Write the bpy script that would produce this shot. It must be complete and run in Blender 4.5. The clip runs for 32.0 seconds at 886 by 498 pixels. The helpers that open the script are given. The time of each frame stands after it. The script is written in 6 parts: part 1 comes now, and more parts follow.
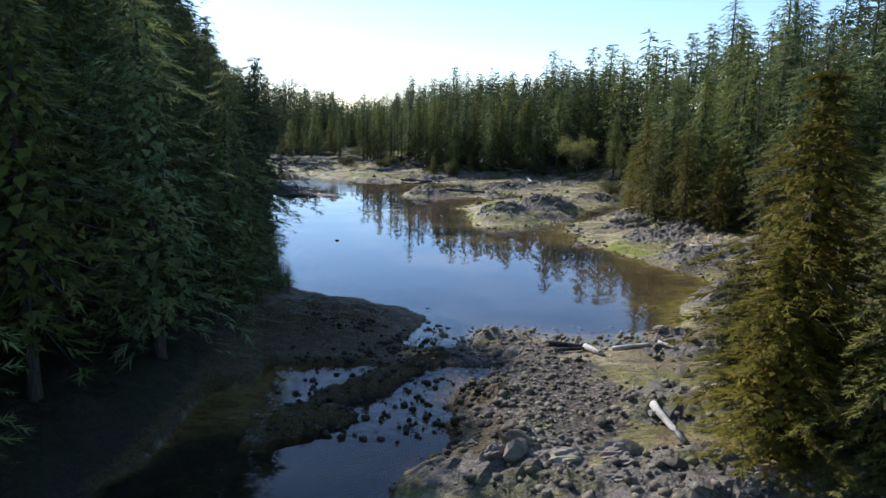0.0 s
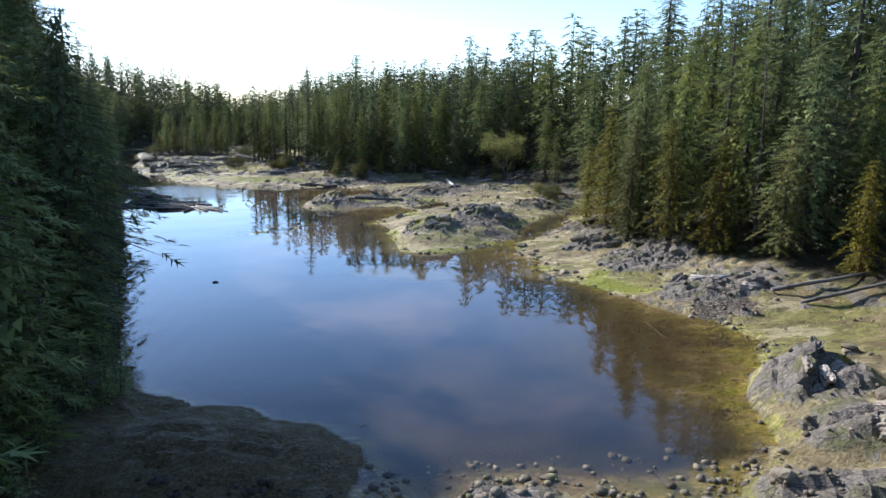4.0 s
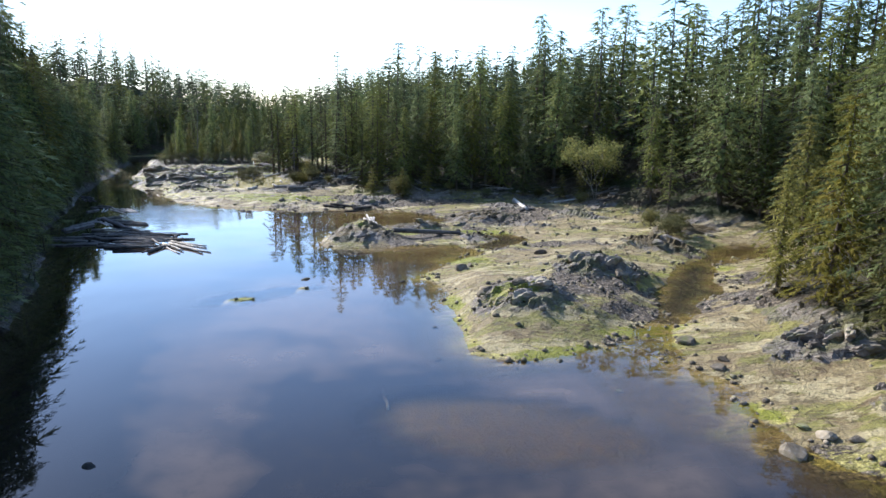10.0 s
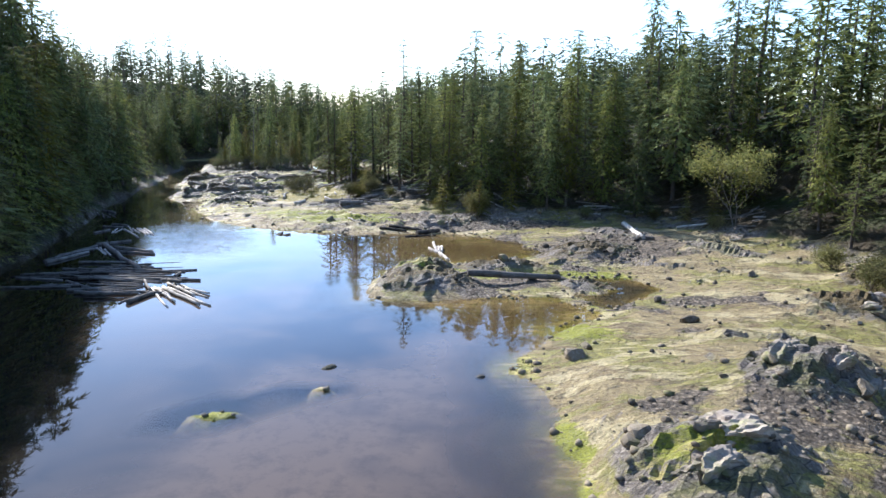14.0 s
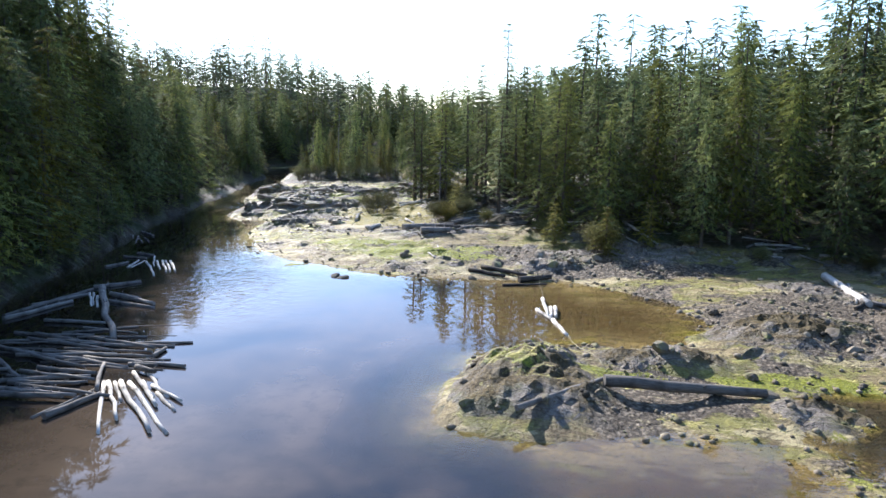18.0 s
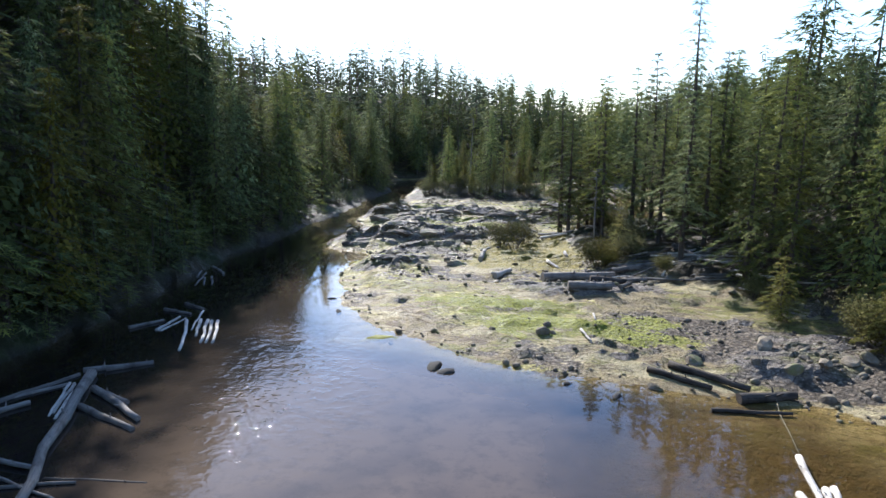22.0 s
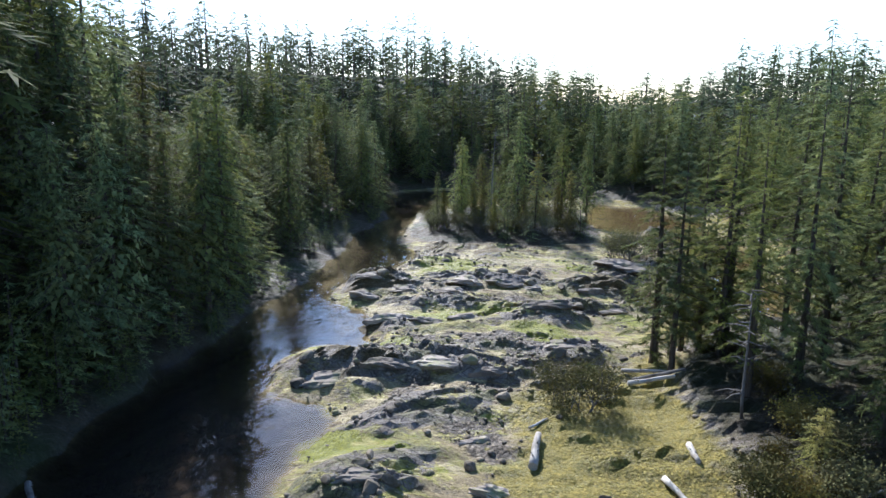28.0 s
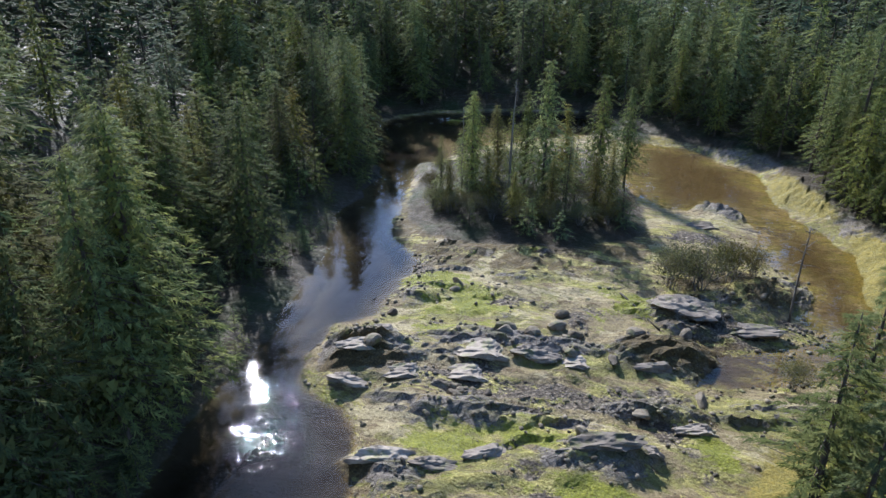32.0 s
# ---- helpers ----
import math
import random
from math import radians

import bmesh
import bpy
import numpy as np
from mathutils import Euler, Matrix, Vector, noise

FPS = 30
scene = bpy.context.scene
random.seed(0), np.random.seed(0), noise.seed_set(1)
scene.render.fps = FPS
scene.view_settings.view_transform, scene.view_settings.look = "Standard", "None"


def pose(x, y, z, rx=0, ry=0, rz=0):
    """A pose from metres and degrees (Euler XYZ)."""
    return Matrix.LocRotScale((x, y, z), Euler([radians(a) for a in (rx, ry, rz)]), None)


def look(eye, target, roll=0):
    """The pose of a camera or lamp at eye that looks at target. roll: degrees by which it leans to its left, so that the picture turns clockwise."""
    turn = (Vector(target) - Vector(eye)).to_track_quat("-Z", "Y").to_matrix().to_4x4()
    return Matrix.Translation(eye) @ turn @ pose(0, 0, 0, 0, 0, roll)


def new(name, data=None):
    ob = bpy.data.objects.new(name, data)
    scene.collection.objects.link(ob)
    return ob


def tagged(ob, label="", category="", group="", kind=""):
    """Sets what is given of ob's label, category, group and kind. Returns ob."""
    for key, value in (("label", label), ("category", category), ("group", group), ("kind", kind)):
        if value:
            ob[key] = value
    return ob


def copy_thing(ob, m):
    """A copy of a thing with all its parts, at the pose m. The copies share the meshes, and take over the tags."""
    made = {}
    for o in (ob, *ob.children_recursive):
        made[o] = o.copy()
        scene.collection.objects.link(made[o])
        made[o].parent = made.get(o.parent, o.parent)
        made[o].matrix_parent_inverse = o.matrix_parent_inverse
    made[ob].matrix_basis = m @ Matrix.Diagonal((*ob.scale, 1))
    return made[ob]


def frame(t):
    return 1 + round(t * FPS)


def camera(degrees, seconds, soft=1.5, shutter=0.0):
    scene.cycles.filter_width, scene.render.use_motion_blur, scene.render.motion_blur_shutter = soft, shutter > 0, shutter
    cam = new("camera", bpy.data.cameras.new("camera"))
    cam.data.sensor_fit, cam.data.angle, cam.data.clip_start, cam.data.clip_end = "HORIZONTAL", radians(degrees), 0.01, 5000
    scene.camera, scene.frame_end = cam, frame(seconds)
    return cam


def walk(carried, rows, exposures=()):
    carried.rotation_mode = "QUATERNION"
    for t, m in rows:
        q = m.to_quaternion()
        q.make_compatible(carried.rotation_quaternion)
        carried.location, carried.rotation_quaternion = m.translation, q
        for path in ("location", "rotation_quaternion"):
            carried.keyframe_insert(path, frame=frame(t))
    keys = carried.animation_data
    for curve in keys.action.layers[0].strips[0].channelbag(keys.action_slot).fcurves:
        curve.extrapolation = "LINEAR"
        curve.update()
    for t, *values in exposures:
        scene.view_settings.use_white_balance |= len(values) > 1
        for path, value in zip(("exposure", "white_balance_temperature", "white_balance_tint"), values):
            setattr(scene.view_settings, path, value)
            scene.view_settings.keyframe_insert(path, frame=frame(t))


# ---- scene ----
cam = camera(65.5, 32.0)
METRES, EYE, TILT, LEAN, TURN = 170.7, 14.0, 0.25, 0.0, 0.0
ROWS = [
    (0.0, 0.0, 0.0, 0.0, 0.17, -11.11, -0.85),
    (0.5, -0.002, 0.0155, -0.0002, 0.16, -11.11, -0.8),
    (1.0, -0.0039, 0.0311, -0.0005, 0.15, -11.1, -0.81),
    (1.5, -0.0055, 0.0464, -0.0008, -0.84, -11.14, -0.83),
    (2.0, -0.007, 0.0618, -0.0012, -2.4, -11.19, -0.84),
    (2.5, -0.0082, 0.077, -0.0015, -4.28, -11.24, -0.85),
    (3.0, -0.0092, 0.0919, -0.0017, -6.58, -11.34, -0.85),
    (3.5, -0.0101, 0.1068, -0.0021, -8.3, -11.38, -0.86),
    (5.5, -0.0128, 0.1654, -0.0022, -8.38, -11.43, -0.8),
    (6.0, -0.0123, 0.1809, -0.0026, -8.36, -11.41, -0.8),
    (6.5, -0.0116, 0.1962, -0.0032, -8.33, -11.39, -0.81),
    (7.0, -0.011, 0.2115, -0.0035, -8.32, -11.39, -0.78),
    (7.5, -0.01, 0.2272, -0.0041, -8.24, -11.36, -0.77),
    (8.0, -0.0093, 0.2426, -0.0048, -7.65, -11.3, -0.79),
    (8.5, -0.0082, 0.2583, -0.0052, -6.9, -11.26, -0.8),
    (9.0, -0.0074, 0.2739, -0.0056, -6.24, -11.24, -0.75),
    (9.5, -0.0067, 0.2895, -0.0061, -5.65, -11.21, -0.76),
    (10.0, -0.0059, 0.3053, -0.0066, -4.94, -11.19, -0.72),
    (10.5, -0.0052, 0.321, -0.0069, -4.15, -11.17, -0.7),
    (11.0, -0.0051, 0.3366, -0.0073, -3.27, -11.16, -0.69),
    (11.5, -0.0049, 0.3523, -0.0078, -1.99, -11.12, -0.66),
    (12.0, -0.0049, 0.3678, -0.0081, -0.92, -11.07, -0.62),
    (12.5, -0.0048, 0.3831, -0.0085, -0.1, -11.04, -0.6),
    (13.0, -0.0047, 0.3982, -0.0087, 0.52, -11.05, -0.58),
    (13.5, -0.0047, 0.4135, -0.009, 0.97, -11.06, -0.6),
    (14.0, -0.0048, 0.4296, -0.0091, 1.16, -11.09, -0.59),
    (14.5, -0.0051, 0.445, -0.0092, 1.83, -11.1, -0.6),
    (16.5, -0.0073, 0.5078, -0.011, 5.46, -10.92, -0.62),
    (17.0, -0.0089, 0.5231, -0.0111, 6.5, -10.88, -0.63),
    (17.5, -0.011, 0.5385, -0.0113, 7.89, -10.8, -0.62),
    (18.0, -0.0131, 0.5536, -0.0112, 9.66, -10.72, -0.59),
    (18.5, -0.0154, 0.5686, -0.0113, 10.87, -10.67, -0.57),
    (19.0, -0.0184, 0.5846, -0.0116, 12.27, -10.6, -0.57),
    (19.5, -0.0213, 0.5995, -0.0119, 14.0, -10.46, -0.57),
    (20.0, -0.0244, 0.6144, -0.0122, 15.64, -10.35, -0.59),
    (20.5, -0.0281, 0.6292, -0.0122, 17.23, -10.3, -0.61),
    (21.0, -0.0319, 0.644, -0.012, 18.08, -10.31, -0.61),
    (21.5, -0.0363, 0.6585, -0.012, 18.66, -10.32, -0.61),
    (22.0, -0.041, 0.6731, -0.0118, 21.39, -10.22, -0.55),
    (22.5, -0.046, 0.6873, -0.0118, 21.92, -10.22, -0.56),
    (23.0, -0.0513, 0.7014, -0.0115, 21.92, -10.22, -0.52),
    (23.5, -0.057, 0.7152, -0.0108, 21.9, -10.24, -0.48),
    (24.0, -0.0628, 0.7292, -0.0098, 21.9, -10.23, -0.42),
    (24.5, -0.0688, 0.7433, -0.0085, 21.88, -10.23, -0.38),
    (26.5, -0.0904, 0.7975, 0.0035, 21.92, -10.83, -0.23),
    (27.0, -0.0967, 0.8118, 0.0072, 21.94, -11.12, -0.25),
    (27.5, -0.1033, 0.8262, 0.0124, 21.97, -11.27, -0.24),
    (28.0, -0.1097, 0.8405, 0.0186, 22.07, -12.47, -0.21),
    (28.5, -0.1165, 0.8552, 0.0252, 22.16, -14.45, -0.17),
    (29.0, -0.123, 0.8699, 0.0317, 22.27, -16.45, -0.12),
    (29.5, -0.1295, 0.8843, 0.0385, 22.38, -18.29, -0.1),
    (30.0, -0.1362, 0.8986, 0.0453, 22.47, -20.1, -0.12),
    (30.5, -0.1424, 0.9127, 0.052, 22.59, -21.83, -0.01),
    (31.0, -0.1487, 0.9268, 0.0592, 22.71, -23.62, 0.05),
    (31.5, -0.1552, 0.941, 0.0665, 22.73, -24.27, 0.06),
    (32.0, -0.1614, 0.9554, 0.0733, 21.83, -24.51, 0.07),
]
EXPOSURES = [(0.0, 0.45, 5650, 13), (3.0, 0.7, 5650, 13), (6.0, 1.05, 5650, 13), (11.0, 1.08, 5700, 13), (14.0, 1.28, 5700, 13), (17.0, 1.4, 5750, 13), (20.0, 1.24, 5750, 13), (24.0, 1.02, 5600, 13), (28.0, 1.06, 5500, 13), (32.0, 0.86, 5500, 13)]
walk(cam, [(t, pose(0, 0, EYE, TILT, LEAN, TURN) @ pose(METRES * x, METRES * y, METRES * z, 90 + pitch, roll, yaw)) for t, x, y, z, yaw, pitch, roll in ROWS], EXPOSURES)

# ---------------------------------------------------------------- sky and sun
SUN_ELEV, SUN_AZ = 33.0, -40.0          # degrees; azimuth from +y, towards +x
world = bpy.data.worlds.new("sky")
scene.world = world
world.use_nodes = True
wn = world.node_tree
sky = wn.nodes.new("ShaderNodeTexSky")
sky.sky_type = "NISHITA"
sky.sun_disc = False
sky.sun_elevation, sky.sun_rotation = radians(SUN_ELEV), radians(SUN_AZ)
sky.air_density, sky.dust_density, sky.ozone_density = 1.05, 0.3, 3.0
wn.nodes["Background"].inputs[1].default_value = 0.14
wn.links.new(sky.outputs[0], wn.nodes["Background"].inputs[0])
sun = new("sun", bpy.data.lights.new("sun", "SUN"))
sun.data.energy, sun.data.angle, sun.data.color = 5.0, radians(0.6), (1.0, 0.915, 0.79)
sun.matrix_world = look((100 * math.sin(radians(SUN_AZ)) * math.cos(radians(SUN_ELEV)),
                         100 * math.cos(radians(SUN_AZ)) * math.cos(radians(SUN_ELEV)),
                         100 * math.sin(radians(SUN_ELEV))), (0, 0, 0))

# ---------------------------------------------------------------- materials


class Nodes:
    """A short way to write node trees."""

    def __init__(self, name):
        self.mat = bpy.data.materials.new(name)
        self.mat.use_nodes = True
        self.t = self.mat.node_tree
        self.bsdf = self.t.nodes["Principled BSDF"]
        self.out = self.t.nodes["Material Output"]

    def node(self, kind, ins=(), **props):
        n = self.t.nodes.new(kind)
        for k, v in props.items():
            setattr(n, k, v)
        for k, v in dict(ins).items():
            if isinstance(v, bpy.types.NodeSocket):
                self.t.links.new(v, n.inputs[k])
            else:
                n.inputs[k].default_value = v
        return n

    def link(self, a, b):
        self.t.links.new(a, b)

    def place(self):
        return self.node("ShaderNodeNewGeometry").outputs["Position"]

    def local(self):
        return self.node("ShaderNodeTexCoord").outputs["Object"]

    def noise(self, scale, vec=None, detail=4.0, rough=0.6, dist=0.0):
        ins = {"Scale": scale, "Detail": detail, "Roughness": rough, "Distortion": dist}
        if vec is not None:
            ins["Vector"] = vec
        return self.node("ShaderNodeTexNoise", ins).outputs["Fac"]

    def ramp(self, fac, stops):
        n = self.node("ShaderNodeValToRGB", {"Fac": fac})
        e = n.color_ramp.elements
        while len(e) < len(stops):
            e.new(0.5)
        for el, (p, c) in zip(e, stops):
            el.position = p
            el.color = (*c, 1) if len(c) == 3 else c
        return n.outputs["Color"]

    def grey(self, fac, a, b, lo=0.0, hi=1.0):
        return self.node("ShaderNodeMapRange", {"Value": fac, "From Min": a, "From Max": b, "To Min": lo, "To Max": hi}).outputs["Result"]

    def mix(self, fac, a, b, blend="MIX"):
        n = self.node("ShaderNodeMix", data_type="RGBA", blend_type=blend)
        for k, v in ((0, fac), (6, a), (7, b)):
            if isinstance(v, bpy.types.NodeSocket):
                self.t.links.new(v, n.inputs[k])
            elif k == 0:
                n.inputs[0].default_value = v
            else:
                n.inputs[k].default_value = (*v, 1)
        return n.outputs[2]

    def math(self, op, a, b=0.0, clamp=False):
        n = self.node("ShaderNodeMath", operation=op, use_clamp=clamp)
        for k, v in ((0, a), (1, b)):
            if isinstance(v, bpy.types.NodeSocket):
                self.t.links.new(v, n.inputs[k])
            else:
                n.inputs[k].default_value = v
        return n.outputs[0]

    def attr(self, name):
        return self.node("ShaderNodeAttribute", attribute_name=name).outputs["Fac"]

    def bump(self, height, strength, distance):
        n = self.node("ShaderNodeBump", {"Height": height, "Strength": strength, "Distance": distance})
        return n.outputs["Normal"]

    def finish(self, colour, rough=0.8, normal=None, spec=0.3):
        for k, v in (("Base Color", colour), ("Roughness", rough), ("Normal", normal), ("Specular IOR Level", spec)):
            if v is None:
                continue
            if isinstance(v, bpy.types.NodeSocket):
                self.t.links.new(v, self.bsdf.inputs[k])
            elif k == "Base Color":
                self.bsdf.inputs[k].default_value = (*v, 1)
            else:
                self.bsdf.inputs[k].default_value = v
        return self.mat


def ground_material():
    n = Nodes("shore_ground")
    p = n.place()
    fine, mid, big = n.noise(7, p, 6, 0.72), n.noise(1.5, p, 6, 0.68), n.noise(0.21, p, 4, 0.55)
    vor = n.node("ShaderNodeTexVoronoi", {"Vector": p, "Scale": 4.2, "Randomness": 1.0})
    crack = n.node("ShaderNodeTexVoronoi", {"Vector": n.node("ShaderNodeMapping", {"Vector": p, "Rotation": (0, 0, 0.35), "Scale": (0.7, 1.6, 1.0)}).outputs[0],
                                            "Scale": 1.1, "Randomness": 1.0}, feature="DISTANCE_TO_EDGE")

    def shift(name, size, amount):
        return n.math("ADD", n.attr(name), n.math("MULTIPLY", n.math("SUBTRACT", size, 0.5), amount))

    # silt, with brown and olive stains
    silt = n.mix(n.grey(mid, 0.32, 0.68), (0.20, 0.150, 0.070), (0.385, 0.312, 0.158))
    stain = n.node("ShaderNodeMapping", {"Vector": p, "Rotation": (0, 0, -0.3), "Scale": (0.45, 1.1, 1.0)}).outputs[0]
    silt = n.mix(n.grey(n.noise(0.22, stain, 8, 0.72, 0.4), 0.495, 0.535, 0, 0.85), silt, n.mix(n.grey(mid, 0.35, 0.65), (0.155, 0.15, 0.030), (0.30, 0.28, 0.075)))
    silt = n.mix(n.grey(n.noise(0.8, stain, 7, 0.72, 0.6), 0.545, 0.59, 0, 0.75), silt, (0.135, 0.088, 0.046))
    silt = n.mix(n.grey(n.noise(0.33, stain, 8, 0.7), 0.535, 0.57, 0, 0.85), silt, (0.47, 0.395, 0.215))
    silt = n.mix(n.grey(n.noise(1.7, stain, 6, 0.76, 0.8), 0.55, 0.59, 0, 0.7), silt, (0.095, 0.074, 0.04))
    silt = n.mix(n.grey(fine, 0.54, 0.68, 0, 0.7), silt, (0.08, 0.062, 0.04))
    # pebbles
    pebble = n.mix(n.grey(vor.outputs["Color"], 0.15, 0.85), (0.085, 0.066, 0.048), (0.32, 0.26, 0.185))
    gravel = n.mix(n.grey(vor.outputs["Distance"], 0.3, 0.62, 0, 0.8), pebble, (0.065, 0.052, 0.036))
    col = n.mix(n.grey(shift("gravel", n.noise(0.7, stain, 8, 0.74), 1.6), 0.50, 0.60), silt, gravel)
    # bedrock, bare where it is steep and silted where it lies flat
    rock = n.mix(n.grey(mid, 0.3, 0.7), (0.125, 0.104, 0.084), (0.31, 0.265, 0.212))
    rock = n.mix(n.grey(fine, 0.5, 0.72, 0, 0.8), rock, (0.43, 0.385, 0.32))
    rock = n.mix(n.grey(n.noise(3.4, p, 5, 0.7), 0.36, 0.46, 0.6, 0.0), rock, (0.06, 0.05, 0.04))
    rock = n.mix(n.grey(n.noise(0.45, stain, 6, 0.75), 0.47, 0.60, 0, 0.75), rock, n.mix(n.grey(fine, 0.3, 0.7), (0.055, 0.062, 0.014), (0.21, 0.20, 0.05)))
    rock = n.mix(n.grey(crack.outputs["Distance"], 0.0, 0.035, 0.8, 0.0), rock, (0.03, 0.026, 0.022))
    steep = n.node("ShaderNodeSeparateXYZ", {"Vector": n.node("ShaderNodeNewGeometry").outputs["True Normal"]}).outputs["Z"]
    bare = n.math("ADD", shift("rock", mid, 0.8), n.grey(steep, 0.80, 0.97, 0.35, -0.22))
    col = n.mix(n.grey(bare, 0.36, 0.56), col, rock)
    # dark bladder weed; also paints shade on the islet's front and left bank
    col = n.mix(n.grey(shift("wrack_shade", mid, 0.8), 0.3, 0.6, 0, 0.92), col, n.mix(n.grey(fine, 0.35, 0.65), (0.038, 0.026, 0.009), (0.165, 0.115, 0.036)))
    # green weed film
    lush = n.mix(n.grey(fine, 0.3, 0.7), (0.095, 0.12, 0.012), (0.36, 0.36, 0.032))
    film = n.mix(n.grey(n.noise(2.6, stain, 6, 0.75), 0.36, 0.62), (0.15, 0.13, 0.026), (0.58, 0.51, 0.165))
    weed = n.mix(n.grey(shift("weed", n.noise(0.9, stain, 7, 0.72), 1.8), 0.52, 0.68), film, lush)
    patchy = n.noise(0.36, stain, 9, 0.74, 0.9)
    wf = n.math("ADD", n.math("ADD", n.math("MULTIPLY", n.attr("weed"), 0.9), n.math("MULTIPLY", n.math("SUBTRACT", patchy, 0.5), 2.8)),
                n.math("MULTIPLY", n.math("SUBTRACT", n.noise(3.3, p, 5, 0.75), 0.5), 0.9))
    col = n.mix(n.math("MULTIPLY", n.grey(wf, 0.52, 0.62, 0, 0.94), n.grey(fine, 0.3, 0.5, 0.6, 1.0)), col, weed)
    # short grass
    grass = n.mix(n.grey(mid, 0.3, 0.7), (0.20, 0.165, 0.028), (0.38, 0.295, 0.068))
    grass = n.mix(n.grey(fine, 0.42, 0.7, 0, 0.75), grass, (0.07, 0.09, 0.016))
    col = n.mix(n.grey(shift("grass", mid, 1.0), 0.35, 0.62), col, grass)
    # forest litter; its dark tone also paints the left bank's tree shade
    duff = n.mix(n.grey(fine, 0.35, 0.65), (0.03, 0.024, 0.014), (0.085, 0.065, 0.035))
    duff = n.mix(n.grey(big, 0.45, 0.65), duff, (0.04, 0.05, 0.016))
    col = n.mix(n.grey(shift("forest_shade", mid, 0.4), 0.3, 0.6), col, duff)
    # grit: every pebble has a tone of its own
    grit = n.node("ShaderNodeTexVoronoi", {"Vector": p, "Scale": 8.5, "Randomness": 1.0})
    tone = n.math("MULTIPLY", n.grey(grit.outputs["Color"], 0.1, 0.9, 0.68, 1.4), n.grey(n.noise(2.4, p, 4, 0.7), 0.36, 0.66, 0.74, 1.3))
    tone = n.math("MULTIPLY", tone, n.grey(grit.outputs["Distance"], 0.35, 0.7, 1.0, 0.65))
    col = n.mix(n.grey(shift("gravel", mid, 0.8), 0.25, 0.7, 0.3, 0.85), col, n.node("ShaderNodeCombineColor", {0: tone, 1: tone, 2: tone}).outputs[0], "MULTIPLY")
    # mud and brown algae below the tide line
    mud = n.mix(n.grey(n.noise(0.085, p, 4, 0.6, 1.2), 0.36, 0.60), (0.008, 0.008, 0.009), (0.048, 0.040, 0.038))
    mud = n.mix(n.grey(n.noise(0.9, p, 7, 0.78), 0.46, 0.66, 0, 0.5), mud, (0.022, 0.019, 0.012))
    amber = n.mix(n.grey(mid, 0.3, 0.7), (0.046, 0.026, 0.0025), (0.088, 0.052, 0.007))
    amber = n.mix(n.grey(n.noise(2.0, p, 6, 0.75), 0.5, 0.64, 0, 0.6), amber, (0.040, 0.027, 0.004))
    mud = n.mix(n.attr("shallow"), mud, amber)
    # deeper bed, with the dark of the left bank's woods painted in
    mud = n.mix(n.attr("deep_shade"), mud, (0.016, 0.013, 0.008))
    col = n.mix(n.attr("wet"), col, mud)
    h = n.math("ADD", n.math("ADD", n.math("MULTIPLY", fine, 0.7), n.math("MULTIPLY", mid, 1.6)), n.math("MULTIPLY", n.math("MULTIPLY", vor.outputs["Distance"], n.attr("gravel")), -0.7))
    rough = n.mix(n.attr("wet"), n.ramp(mid, [(0.35, (0.45, 0.45, 0.45)), (0.65, (0.85, 0.85, 0.85))]), (0.6, 0.6, 0.6))
    return n.finish(col, rough, n.bump(h, 1.0, 0.26), 0.22)


def water_material():
    n = Nodes("lagoon_water")
    p = n.place()
    sc = n.node("ShaderNodeMapping", {"Vector": p, "Scale": (1.0, 0.55, 1.0)}).outputs[0]
    calm = n.noise(0.6, sc, 0, 0.5)
    swell = n.noise(0.17, p, 0, 0.5)
    chop = n.noise(1.9, p, 2, 0.55, 0.4)
    rip = n.math("MULTIPLY", n.attr("ripple"), n.grey(n.noise(0.45, p, 3, 0.6), 0.34, 0.56, 0.45, 1.0))
    h = n.math("ADD", n.math("MULTIPLY", calm, 0.004), n.math("MULTIPLY", swell, 0.02))
    h = n.math("ADD", h, n.math("MULTIPLY", n.math("MULTIPLY", chop, rip), 0.09))
    nor = n.bump(h, 1.0, 1.0)
    facing = n.node("ShaderNodeLayerWeight", {"Blend": 0.5, "Normal": nor}).outputs["Facing"]
    fres = n.math("ADD", n.math("MULTIPLY", n.math("POWER", facing, 5.0), 0.98), 0.02)
    body = n.node("ShaderNodeBsdfTransparent", {"Color": (0.93, 0.86, 0.68, 1)})
    # silt hanging in the deeper water, painted darker along the shaded left bank
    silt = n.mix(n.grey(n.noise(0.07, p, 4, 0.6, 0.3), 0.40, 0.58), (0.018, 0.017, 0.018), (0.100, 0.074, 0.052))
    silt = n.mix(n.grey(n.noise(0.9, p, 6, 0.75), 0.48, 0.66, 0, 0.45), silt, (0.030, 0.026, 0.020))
    silt = n.mix(n.attr("deep_shade"), silt, (0.012, 0.010, 0.008))
    murk = n.node("ShaderNodeBsdfDiffuse", {"Color": silt})
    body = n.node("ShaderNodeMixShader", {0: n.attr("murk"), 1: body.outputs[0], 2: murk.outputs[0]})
    gloss = n.node("ShaderNodeBsdfGlossy", {"Color": (0.95, 0.97, 1.0, 1), "Roughness": 0.015, "Normal": nor})
    m = n.node("ShaderNodeMixShader", {0: n.math("MULTIPLY", fres, 1.05, True), 1: body.outputs[0], 2: gloss.outputs[0]})
    n.link(m.outputs[0], n.out.inputs[0])
    return n.mat


